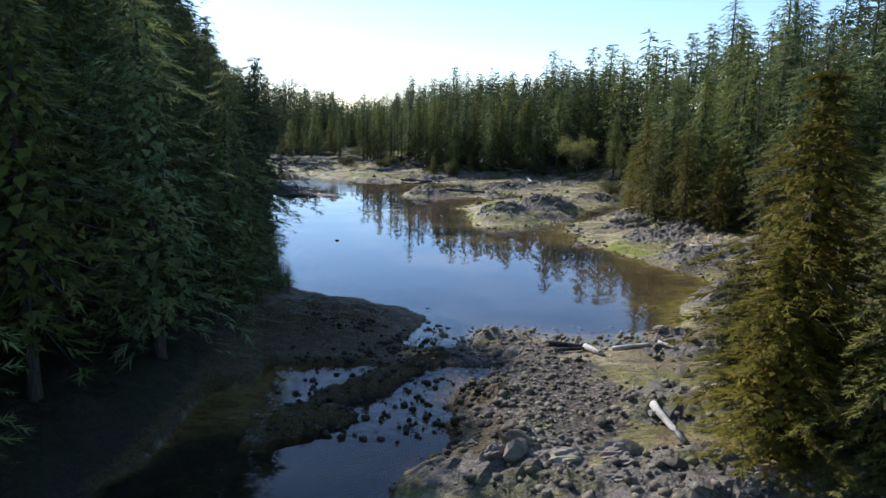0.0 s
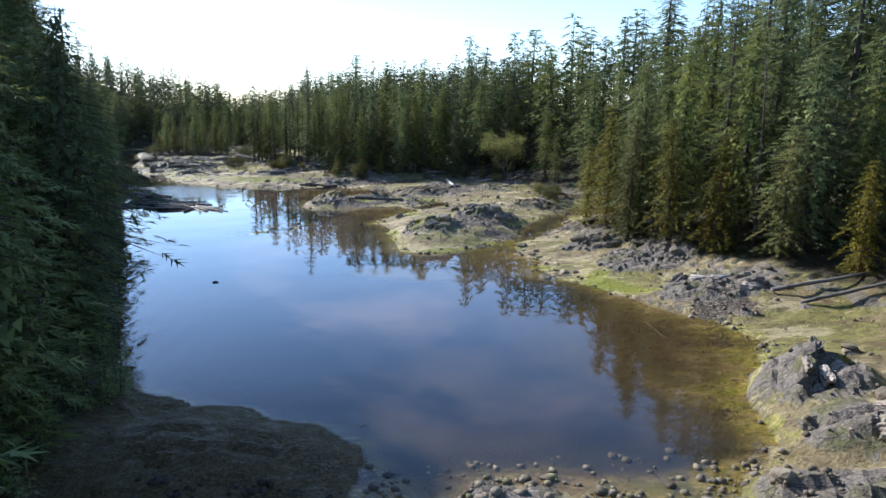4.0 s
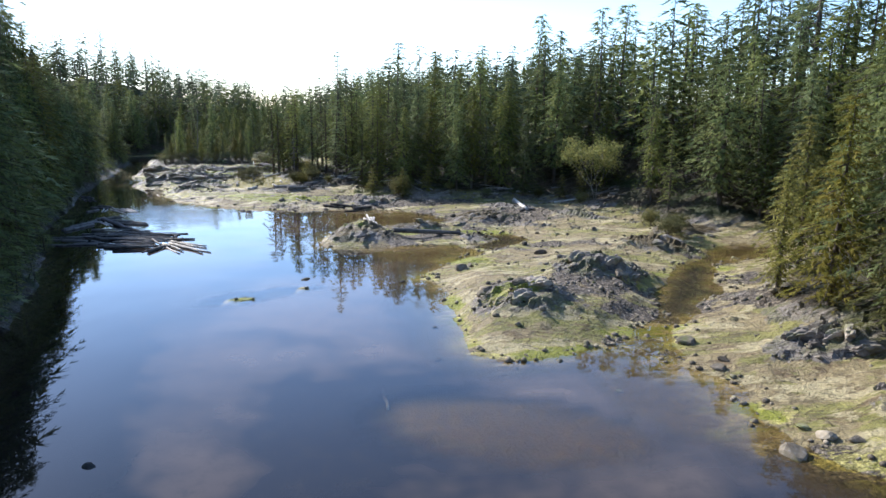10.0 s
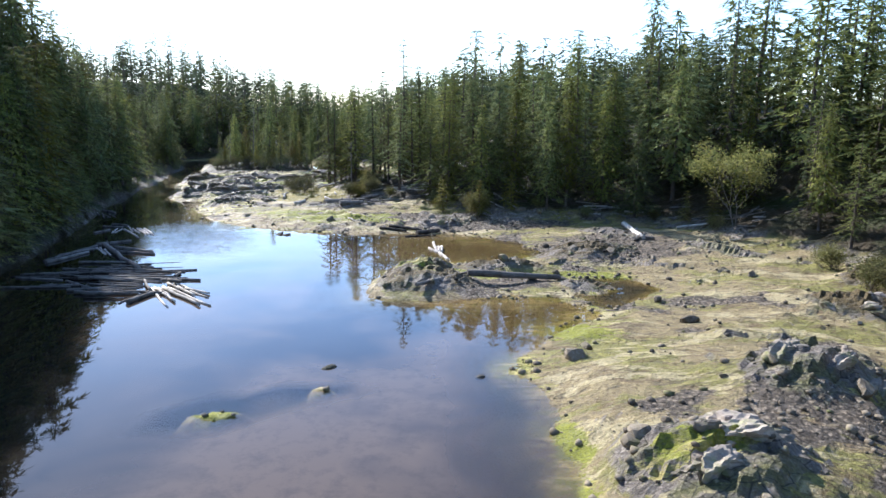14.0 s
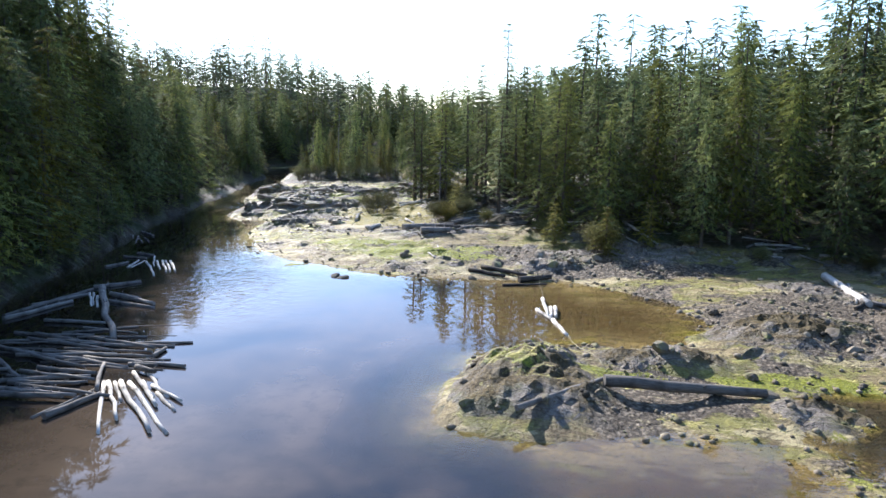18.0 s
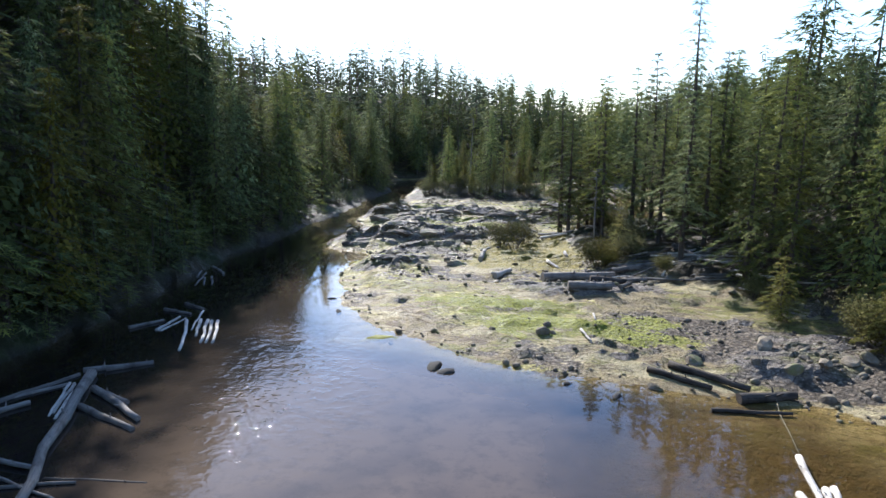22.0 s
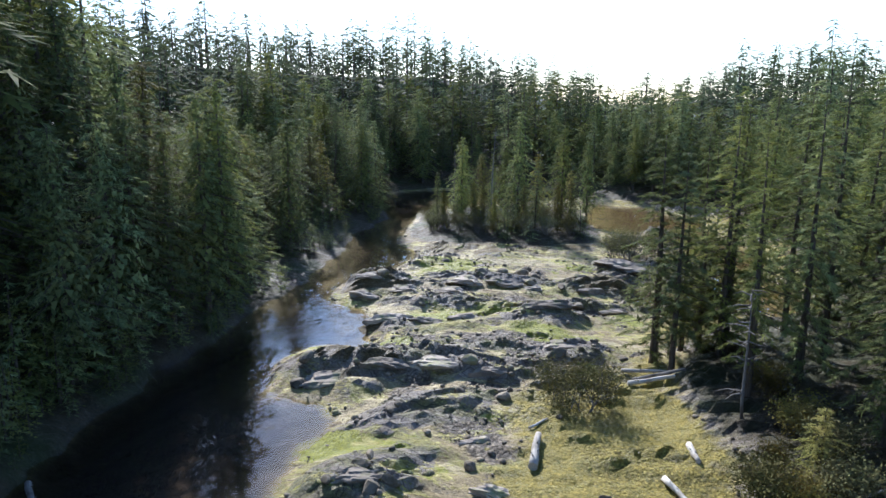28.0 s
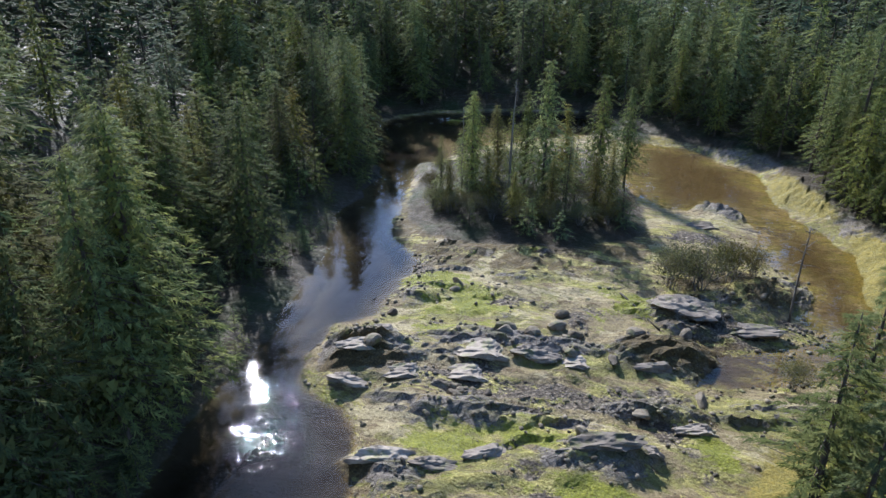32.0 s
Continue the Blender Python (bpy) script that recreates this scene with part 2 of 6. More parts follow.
def needle_material(name, dark, light, tip, through_light, joined=False):
    n = Nodes(name)
    p = n.place()
    rnd = n.attr("tone") if joined else n.node("ShaderNodeObjectInfo").outputs["Random"]
    isl = n.node("ShaderNodeNewGeometry").outputs["Random Per Island"]
    col = n.mix(n.grey(isl, 0, 1), dark, light)
    col = n.mix(n.grey(n.noise(0.5, p, 3, 0.6), 0.45, 0.7, 0, 0.6), col, tip)
    hsv = n.node("ShaderNodeHueSaturation", {"Hue": n.grey(rnd, 0, 1, 0.485, 0.512), "Saturation": n.grey(rnd, 0, 1, 1.1, 0.8),
                                             "Value": n.grey(n.math("FRACT", n.math("MULTIPLY", rnd, 7.31)), 0, 1, 0.6, 1.45), "Color": col})
    col = hsv.outputs[0]
    n.finish(col, 0.8, None, 0.08)
    tr = n.node("ShaderNodeBsdfTranslucent", {"Color": col})
    m = n.node("ShaderNodeMixShader", {0: through_light, 1: n.bsdf.outputs[0], 2: tr.outputs[0]})
    n.link(m.outputs[0], n.out.inputs[0])
    return n.mat


def bark_material(name, a, b):
    n = Nodes(name)
    p = n.local()
    st = n.node("ShaderNodeMapping", {"Vector": p, "Scale": (6, 6, 0.9)}).outputs[0]
    f = n.noise(2.2, st, 5, 0.65)
    col = n.mix(n.grey(f, 0.3, 0.7), a, b)
    return n.finish(col, 0.9, n.bump(f, 0.8, 0.05), 0.15)


def wood_material(name, a, b, c):
    """Weathered drift logs: grain along x."""
    n = Nodes(name)
    p = n.local()
    rnd = n.node("ShaderNodeObjectInfo").outputs["Random"]
    st = n.node("ShaderNodeMapping", {"Vector": p, "Scale": (0.6, 9, 9)}).outputs[0]
    g = n.noise(2.0, st, 5, 0.65)
    col = n.mix(n.grey(g, 0.3, 0.7), a, b)
    col = n.mix(n.grey(n.noise(1.3, p, 4, 0.6), 0.5, 0.7, 0, 0.75), col, c)
    hsv = n.node("ShaderNodeHueSaturation", {"Value": n.grey(rnd, 0, 1, 0.75, 1.25), "Color": col})
    return n.finish(hsv.outputs[0], 0.85, n.bump(g, 0.7, 0.03), 0.2)


def stone_material(name, a, b, green, dust=(0.36, 0.34, 0.31)):
    n = Nodes(name)
    p = n.place()
    rnd = n.node("ShaderNodeObjectInfo").outputs["Random"]
    isl = n.node("ShaderNodeNewGeometry").outputs["Random Per Island"]
    f, m = n.noise(7, p, 5, 0.7), n.noise(1.2, p, 4, 0.6)
    col = n.mix(n.grey(m, 0.3, 0.7), a, b)
    col = n.mix(n.grey(f, 0.5, 0.8, 0, 0.6), col, dust)
    col = n.mix(n.grey(n.noise(0.8, p, 5, 0.7), 0.52, 0.66, 0, green), col, (0.15, 0.18, 0.035))
    v = n.math("FRACT", n.math("ADD", rnd, isl))
    hsv = n.node("ShaderNodeHueSaturation", {"Value": n.grey(v, 0, 1, 0.5, 1.25), "Color": col})
    return n.finish(hsv.outputs[0], 0.85, n.bump(f, 0.7, 0.05), 0.25)


GROUND = ground_material()
WATER = water_material()
FIR = needle_material("fir_needles", (0.066, 0.092, 0.034), (0.190, 0.225, 0.066), (0.295, 0.292, 0.080), 0.36)
WOODFIR = needle_material("wood_fir_needles", (0.066, 0.092, 0.034), (0.190, 0.225, 0.066), (0.295, 0.292, 0.080), 0.32, True)
AIRY = needle_material("thin_fir_needles", (0.078, 0.100, 0.032), (0.195, 0.225, 0.064), (0.265, 0.270, 0.080), 0.34)
CEDAR = needle_material("cedar_needles", (0.085, 0.090, 0.018), (0.21, 0.20, 0.040), (0.26, 0.205, 0.050), 0.32)
FARFIR = needle_material("far_fir_needles", (0.040, 0.062, 0.030), (0.105, 0.135, 0.054), (0.145, 0.155, 0.060), 0.2, True)
BROAD = needle_material("broad_leaves", (0.10, 0.115, 0.015), (0.26, 0.24, 0.035), (0.33, 0.26, 0.05), 0.35)
SHRUB = needle_material("shrub_leaves", (0.075, 0.082, 0.024), (0.18, 0.17, 0.05), (0.22, 0.17, 0.065), 0.3)
BARK = bark_material("fir_bark", (0.045, 0.035, 0.027), (0.15, 0.125, 0.10))
GREYBARK = bark_material("dead_wood", (0.09, 0.08, 0.07), (0.27, 0.25, 0.225))
LOG_GREY = wood_material("grey_log", (0.095, 0.085, 0.072), (0.24, 0.22, 0.195), (0.055, 0.048, 0.04))
LOG_PALE = wood_material("bleached_log", (0.34, 0.31, 0.265), (0.60, 0.565, 0.50), (0.24, 0.21, 0.17))
LOG_DARK = wood_material("wet_dark_log", (0.035, 0.03, 0.024), (0.11, 0.095, 0.08), (0.02, 0.018, 0.015))
STONE = stone_material("shore_stone", (0.085, 0.067, 0.046), (0.27, 0.225, 0.155), 0.55)

# ---------------------------------------------------------------- the plan
# waterlines from the outlet inwards, in metres
RIGHT_A = [(9, -400), (7, -60), (2, -12), (-0.5, 10), (-1.6, 20), (-1.9, 24), (-0.4, 27), (0.9, 33), (3, 36.5), (2.1, 41), (2.8, 43.6), (4.8, 44),
           (6, 42.4), (9, 41.4), (12, 41.6), (14.8, 43.6), (16.8, 46), (18.5, 51), (22, 55.5), (25, 58), (23.5, 63), (20, 70), (16.5, 75.5),
           (15.6, 79), (17, 83), (15.3, 86.5), (16.2, 90.2), (18, 93), (22, 98), (25.5, 103.5), (28.8, 111), (34, 113.6), (40, 117), (42, 122),
           (37, 123), (31.7, 118.7), (26, 112), (21.5, 104.5), (18.9, 99.7), (16.1, 93.4), (12, 90.5), (8.7, 88.2), (5.3, 87.3), (3.6, 89.7)]
RIGHT_B = [(3.6, 95), (2.8, 99), (3.6, 103), (2.4, 107), (2.8, 109), (5.6, 113.9), (9.3, 118), (6.9, 121.6), (2, 122.4), (-3, 120.4), (-6.7, 120.6),
           (-7.7, 124), (-6.8, 129.4), (-4.9, 130.5), (-2.5, 131.8), (1.4, 132.8), (5, 133.7), (7.8, 138.5), (7, 143), (3, 146.4), (-2, 149.3),
           (-9.5, 148.9), (-16, 148.8), (-21.8, 150.6), (-27, 153), (-30.6, 157), (-34, 162.2), (-37, 168), (-37.4, 173.7), (-38.2, 175.6),
           (-40.4, 176.8), (-44.2, 176.6), (-46.2, 181), (-46, 184), (-42.1, 186.3), (-43.1, 188.6), (-44.7, 192), (-47, 193.9)]
RIGHT_C = [(-50.5, 195.5), (-52.5, 199), (-52, 202), (-50, 205), (-50.8, 210), (-50.8, 216), (-54.5, 219.5), (-57.5, 224), (-59.5, 230.5),
           (-60.5, 236), (-62, 243), (-60, 248), (-57, 256), (-50, 262), (-44, 268), (-42, 276)]
LEFT = [(-48, 281), (-60, 279), (-72, 272), (-79, 263), (-78, 252), (-72, 243), (-65.5, 237), (-64.5, 229), (-64, 223), (-60.5, 214), (-57.5, 204.7),
        (-56, 196.5), (-55, 190), (-54, 183), (-53, 176.4), (-51, 168), (-48, 160), (-44, 148), (-41, 136), (-38, 126), (-32, 114), (-27.5, 102),
        (-23.5, 90), (-21.5, 80), (-19.5, 72), (-17.5, 65), (-13.8, 58), (-13, 55), (-8.3, 52.3), (-2.7, 50), (-1.1, 46.5), (-1.9, 42.8), (-4.7, 39),
        (-9.7, 37.3), (-12, 34), (-13, 26), (-14, 10), (-17, -12), (-26, -60), (-40, -400)]
LAGOON = RIGHT_A + RIGHT_B + RIGHT_C + LEFT
POND = [(-36, 241), (-31, 237), (-26, 239), (-22.5, 236), (-22, 228), (-19, 224), (-20, 218), (-17.5, 213.5), (-21, 211.8), (-25, 209.2), (-27.6, 204.4), (-24, 204.8),
        (-18, 208), (-13, 204), (-10.5, 210), (-12.5, 218), (-13.5, 233), (-18.5, 241), (-21.6, 256), (-31, 264), (-39, 266), (-38.5, 252)]
BAR_POOL = [(9.5, 118.5), (12, 121), (15, 125), (13, 129), (9, 127), (8, 122)]     # tide pool behind the log spit
# edges of the woods
WOODS_R = [(400, -400), (14, -400), (15, -40), (17, 10), (15.5, 22), (14, 29), (17, 35), (24, 38), (31, 44), (37, 54), (36, 63), (33, 71), (30, 77),
           (27.5, 82), (25.6, 87), (25.6, 97), (33, 104), (42, 112), (47, 122), (41, 128), (35, 131), (31, 140), (26, 150), (17, 156), (8, 159), (0, 163),
           (-7, 167), (-13, 172), (-17, 177), (-21, 185), (-20, 193), (-16, 199), (-9, 206), (-8, 217), (-11.5, 234), (-16, 243), (-20, 258), (-30, 266.5),
           (-38, 270.5), (-41.5, 277), (-48, 282.5), (-60, 280.5)]
WOODS_L = [(-73, 273.5), (-80, 265), (-79.5, 252), (-73.5, 245), (-68, 239), (-67.5, 230), (-68.5, 223), (-69, 214), (-69, 205), (-66, 197), (-62.5, 191.5), (-56.5, 187),
           (-54.6, 182), (-53.6, 176), (-51.4, 168), (-48.6, 160), (-44.4, 148), (-41.4, 136), (-38.4, 126), (-32.4, 114), (-27.9, 102), (-23.9, 90), (-21.9, 80), (-19.9, 72), (-17.9, 65),
           (-15.2, 57), (-13.6, 48), (-13.6, 38), (-16.5, 24), (-21, 6), (-26, -30), (-36, -60), (-50, -400), (-900, -400), (-900, 900), (900, 900), (900, -400)]
WOODS = WOODS_R + WOODS_L
ISLET = [(-57, 228), (-52, 222.5), (-45, 221), (-38, 223), (-33, 228), (-35, 238), (-39, 248), (-46, 250), (-54, 251), (-59, 243), (-58.5, 235)]
# outcrops: x, y, half length, half width, turn, height, block size
CROPS = [
    (16.2, 104.5, 4.6, 2.8, 40, 1.5, 0.8), (8.2, 95.6, 3.0, 2.4, 20, 1.1, 0.8),
    (26, 79, 6, 3.2, 35, 0.9, 0.9), (27.5, 69, 6, 3.6, 15, 1.0, 1.0), (23.5, 87, 4, 2.2, 20, 0.8, 0.8),
    (26, 117.5, 4.2, 2.2, -30, 1.2, 1.1), (33, 126, 4.5, 2, 15, 1.0, 1.1),
    (-3.8, 125.6, 4.4, 3.4, 70, 0.75, 0.8), (3.6, 129.6, 3.4, 1.2, 10, 0.55, 0.6), (11, 136, 5.0, 2.4, 12, 0.6, 0.7), (9.3, 124.8, 2.0, 1.5, 0, 0.6, 0.7),
    (2.6, 25.0, 3.4, 2.4, 40, 0.8, 0.6), (8.5, 23.0, 4, 3, 20, 0.8, 0.8), (10.5, 31.0, 3, 2, 60, 0.6, 0.6), (2.0, 32.5, 2.0, 1.2, 60, 0.5, 0.5), (4.0, 42.6, 1.6, 1.0, 0, 0.6, 0.6),
    (21.5, 50.0, 3.4, 3.0, 40, 1.9, 1.6), (21.0, 44.3, 3.6, 2.2, -20, 1.8, 1.4), (15.0, 40.0, 3.6, 2.0, 15, 1.2, 1.2),
    (-8.5, 45.3, 4.6, 3.8, 0, 0.8, 0.8), (-4.0, 35.2, 6.0, 0.9, 54, 1.0, 0.5), (-6.8, 30.0, 2.6, 0.9, 20, 1.0, 0.5),
    (-40.5, 180.4, 5.2, 2.6, 8, 0.75, 0.8), (-47.3, 199.2, 3.8, 2.6, 20, 1.0, 0.9), (-41, 203.4, 4.0, 1.6, 8, 0.8, 1.1), (-35.5, 204.5, 3.6, 1.4, 12, 0.8, 1.2),
    (-28.5, 206.6, 3.4, 2.2, 30, 1.4, 1.3), (-30.7, 193.6, 3.0, 1.5, 25, 0.9, 1.4), (-42, 189.4, 3.2, 1.0, -5, 0.6, 0.9), (-27, 187.8, 2.4, 1.4, 40, 0.8, 1.1),
    (-36, 181.6, 5.0, 1.2, 15, 0.55, 0.9), (-33, 176.0, 4.6, 2.0, 35, 0.7, 1.2), (-32.5, 186.0, 4.0, 1.0, 12, 0.5, 1.0), (-37, 195.5, 5.0, 0.9, 6, 0.5, 0.9),
    (-22, 219.0, 4.6, 2.4, 50, 1.3, 1.1), (-28, 213.0, 3.2, 2.0, 50, 1.2, 1.1), (-25.5, 238.2, 2.6, 1.6, -30, 1.3, 1.0), (-29, 199.5, 2.6, 1.2, 10, 0.7, 1.0),
    (-15, 164, 5, 2, 20, 0.6, 0.9), (4, 156.5, 7, 2.0, 0, 0.8, 0.9), (-2, 153, 3.0, 1.6, 10, 0.45, 1.4),
    (-33, 169, 3.5, 2.0, 50, 0.5, 1.3), (16, 146.5, 4, 1.5, -30, 0.5, 0.8), (24, 136, 4, 1.6, -50, 0.7, 0.9),
    (-11.8, 226, 1.6, 8, 0, 0.7, 0.9), (-17, 246, 1.6, 7, 20, 0.7, 0.9), (-26, 262.5, 5, 1.6, -45, 0.6, 0.9), (-61, 240, 2, 4, 20, 0.8, 0.8), (-69, 249, 4, 2.5, 40, 1.0, 1.0),
]
DOMES = [(3.6, 129.6, 3.4, 1.5, 10, 0.4), (11, 136, 4.8, 2.6, 12, 0.55), (-3.8, 125.6, 4.8, 3.6, 70, 0.5), (11.5, 99.5, 8.5, 7.0, 50, 0.8), (2, 34, 5, 9, 0, 0.3), (-36, 190, 12, 14, 0, 0.25)]
# patches on the flats: x, y, half length, half width, turn
GRASS = [(-12, 228, 3, 10, 0), (-17, 246, 3, 8, 20), (-22.5, 177, 5.5, 8.0, 25), (-19, 186, 5, 4, 0), (-24, 171.5, 4, 3, 30), (-31, 268, 6, 3, 20), (24, 40, 5, 4, 0), (27, 45, 5, 5, 0), (-18, 195, 5, 6, 0)]
WEED = [(8.5, 88.6, 3.2, 1.0, 12), (8.2, 95.4, 3.2, 2.4, 20), (17, 101.5, 3, 1.5, 40), (-14, 155.5, 9, 3.2, 8), (-20, 158, 7, 3, 10), (15, 91.5, 5.5, 1.6, 10), (17.5, 79, 1.6, 7, 40), (3.4, 96, 1.0, 9, 0), (20, 72, 1.4, 6, 40), (6.5, 113, 3, 3.5, 40),
        (-32, 212, 5, 4.5, 60), (-38, 192, 8, 5, 20), (-44, 207, 6, 6, 0), (-34, 171, 5, 6, 40), (24.5, 52, 4, 3, 0), (9.5, 128.5, 5, 1.2, 10), (-30, 190, 5, 3, 0),
        (29, 108.5, 3, 2, 50), (-3.5, 127, 4, 3, 60), (21, 105, 4, 1.5, 50), (-38, 184, 5, 3, 10), (-48, 213, 4, 6, 0), (-34.5, 214.5, 4, 2.6, 30), (-27, 190.5, 2.5, 2.0, 0), (-25.5, 185.5, 2.5, 1.6, 20), (-10, 158, 3, 1.6, 10), (11, 138, 3, 1.6, 20), (1, 127, 3, 1.2, 0), (-24, 198, 3, 2, 20)]
GRAVEL = [(-8, 157.5, 6, 3.4, 5), (-3, 155.5, 7, 4, -10), (4, 33, 6, 9, 0), (14, 139, 9, 8, 20), (4, 152, 10, 3.0, 5), (-36, 187.2, 9, 1.4, 12), (-38, 183, 6, 3, 10), (-36, 199, 10, 1.6, 8)]
# clear amber shallows
AMBER = [(4.5, 79.5, 6, 3, -20), (0, 141, 10, 8.5, 0), (4, 118, 7, 5, 0), (21, 58, 11, 12, 0), (15, 82, 5, 7, 20), (8, 111, 5, 6, 0), (16, 92, 6, 4, 0), (35, 117, 9, 5, 20), (-25, 232, 16, 18, 0), (-30, 255, 14, 14, 0), (-17, 212, 8, 9, 0), (-66, 262, 12, 12, 0)]
SHOALS = [(-11.4, 101.2, 1.2, 0.7, 30), (-7.5, 103.7, 0.9, 0.5, 10), (-24.8, 150.3, 1.5, 0.8, 15), (-58.5, 252, 3, 1.2, 20), (-66, 268, 4, 1.0, 10)]
# dark bladder weed and moss on the rocks; the islet's front rows paint its shade
WRACK_SHADE = [(-54, 221.5, 5, 4, 0), (-11.5, 222, 2.5, 12, 0), (-17, 247, 3, 9, 20), (-33, 226, 3, 5, 20), (-46, 219.0, 12, 4.6, -4), (-36, 221.5, 6.5, 4.6, 20), (-24.5, 208, 3, 4, 0), (-27, 220, 5, 3, 30), (-57, 225, 3, 4, 0), (-3.6, 125.8, 4.4, 3.8, 70), (3.6, 129.6, 3.4, 1.3, 10), (11, 136, 5.0, 2.4, 12), (9.3, 124.8, 2.0, 1.5, 0), (26, 117.5, 4.2, 2.2, -30), (33, 126, 4.5, 2, 15), (-41, 180.4, 5.0, 2.6, 8),
         (-47.3, 198.4, 3.6, 2.0, 20), (-28.5, 206.6, 3.4, 2.2, 30), (-22, 219, 4.6, 2.6, 50), (-28, 213, 3.2, 2.2, 50), (-43.5, 189.2, 2.4, 0.9, -5), (1.0, 26.5, 2.5, 3.5, 20), (1.6, 32.5, 2, 1.6, 40)]

# ---------------------------------------------------------------- ground


def lattice(ix, iy, seed):
    """Random numbers from 0 to 1 at whole places."""
    h = (ix.astype(np.int64) * 374761393 + iy.astype(np.int64) * 668265263 + seed * 974634777) & 0xFFFFFFFF
    h = ((h ^ (h >> 13)) * 1274126177) & 0xFFFFFFFF
    return ((h ^ (h >> 16)) & 0xFFFF) / 65535.0


def vnoise(x, y, size, seed):
    x, y = x / size, y / size
    ix, iy = np.floor(x), np.floor(y)
    fx, fy = x - ix, y - iy
    fx, fy = fx * fx * (3 - 2 * fx), fy * fy * (3 - 2 * fy)
    a, b = lattice(ix, iy, seed), lattice(ix + 1, iy, seed)
    c, d = lattice(ix, iy + 1, seed), lattice(ix + 1, iy + 1, seed)
    return (a + (b - a) * fx) * (1 - fy) + (c + (d - c) * fx) * fy


def fbm(x, y, size, seed, octaves=4):
    out, amp, tot = 0 * x, 1.0, 0.0
    for k in range(octaves):
        out, tot = out + amp * vnoise(x, y, size / 2 ** k, seed + 17 * k), tot + amp
        amp *= 0.5
    return out / tot


def blocks(x, y, size, seed):
    """Broken rock: cells with a height and a slant of their own, and the gap between cells."""
    x, y = x / size, y / size
    ix, iy = np.floor(x), np.floor(y)
    best, second, val = np.full(x.shape, 9.0), np.full(x.shape, 9.0), np.zeros(x.shape)
    for dx in (-1, 0, 1):
        for dy in (-1, 0, 1):
            cx, cy = ix + dx, iy + dy
            px, py = cx + lattice(cx, cy, seed), cy + lattice(cx, cy, seed + 5)
            d = np.hypot(x - px, y - py)
            v = lattice(cx, cy, seed + 9) + 0.7 * (lattice(cx, cy, seed + 13) - 0.5) * (x - px) - (0.25 + 0.75 * lattice(cx, cy, seed + 21)) * (y - py)
            near = d < best
            second = np.where(near, best, np.minimum(second, d))
            val, best = np.where(near, v, val), np.where(near, d, best)
    return np.clip(val, -0.12, 1.4), second - best


def inside_distance(x, y, poly):
    """Distance to the outline, positive inside."""
    d, ins = np.full(x.shape, 1e9), np.zeros(x.shape, bool)
    for (ax, ay), (bx, by) in zip(poly, poly[1:] + poly[:1]):
        ex, ey = bx - ax, by - ay
        t = np.clip(((x - ax) * ex + (y - ay) * ey) / (ex * ex + ey * ey + 1e-9), 0, 1)
        d = np.minimum(d, np.hypot(x - ax - t * ex, y - ay - t * ey))
        if ay != by:
            ins ^= ((ay > y) != (by > y)) & (x < ex * (y - ay) / (by - ay) + ax)
    return np.where(ins, d, -d)


def smooth(a, b, v):
    t = np.clip((v - a) / (b - a), 0, 1)
    return t * t * (3 - 2 * t)


def patch(x, y, row):
    px, py, rx, ry, turn = row[:5]
    c, s = math.cos(radians(turn)), math.sin(radians(turn))
    u, v = ((x - px) * c + (y - py) * s) / rx, (-(x - px) * s + (y - py) * c) / ry
    return np.exp(-((u * u + v * v) ** 1.4) * 0.9)


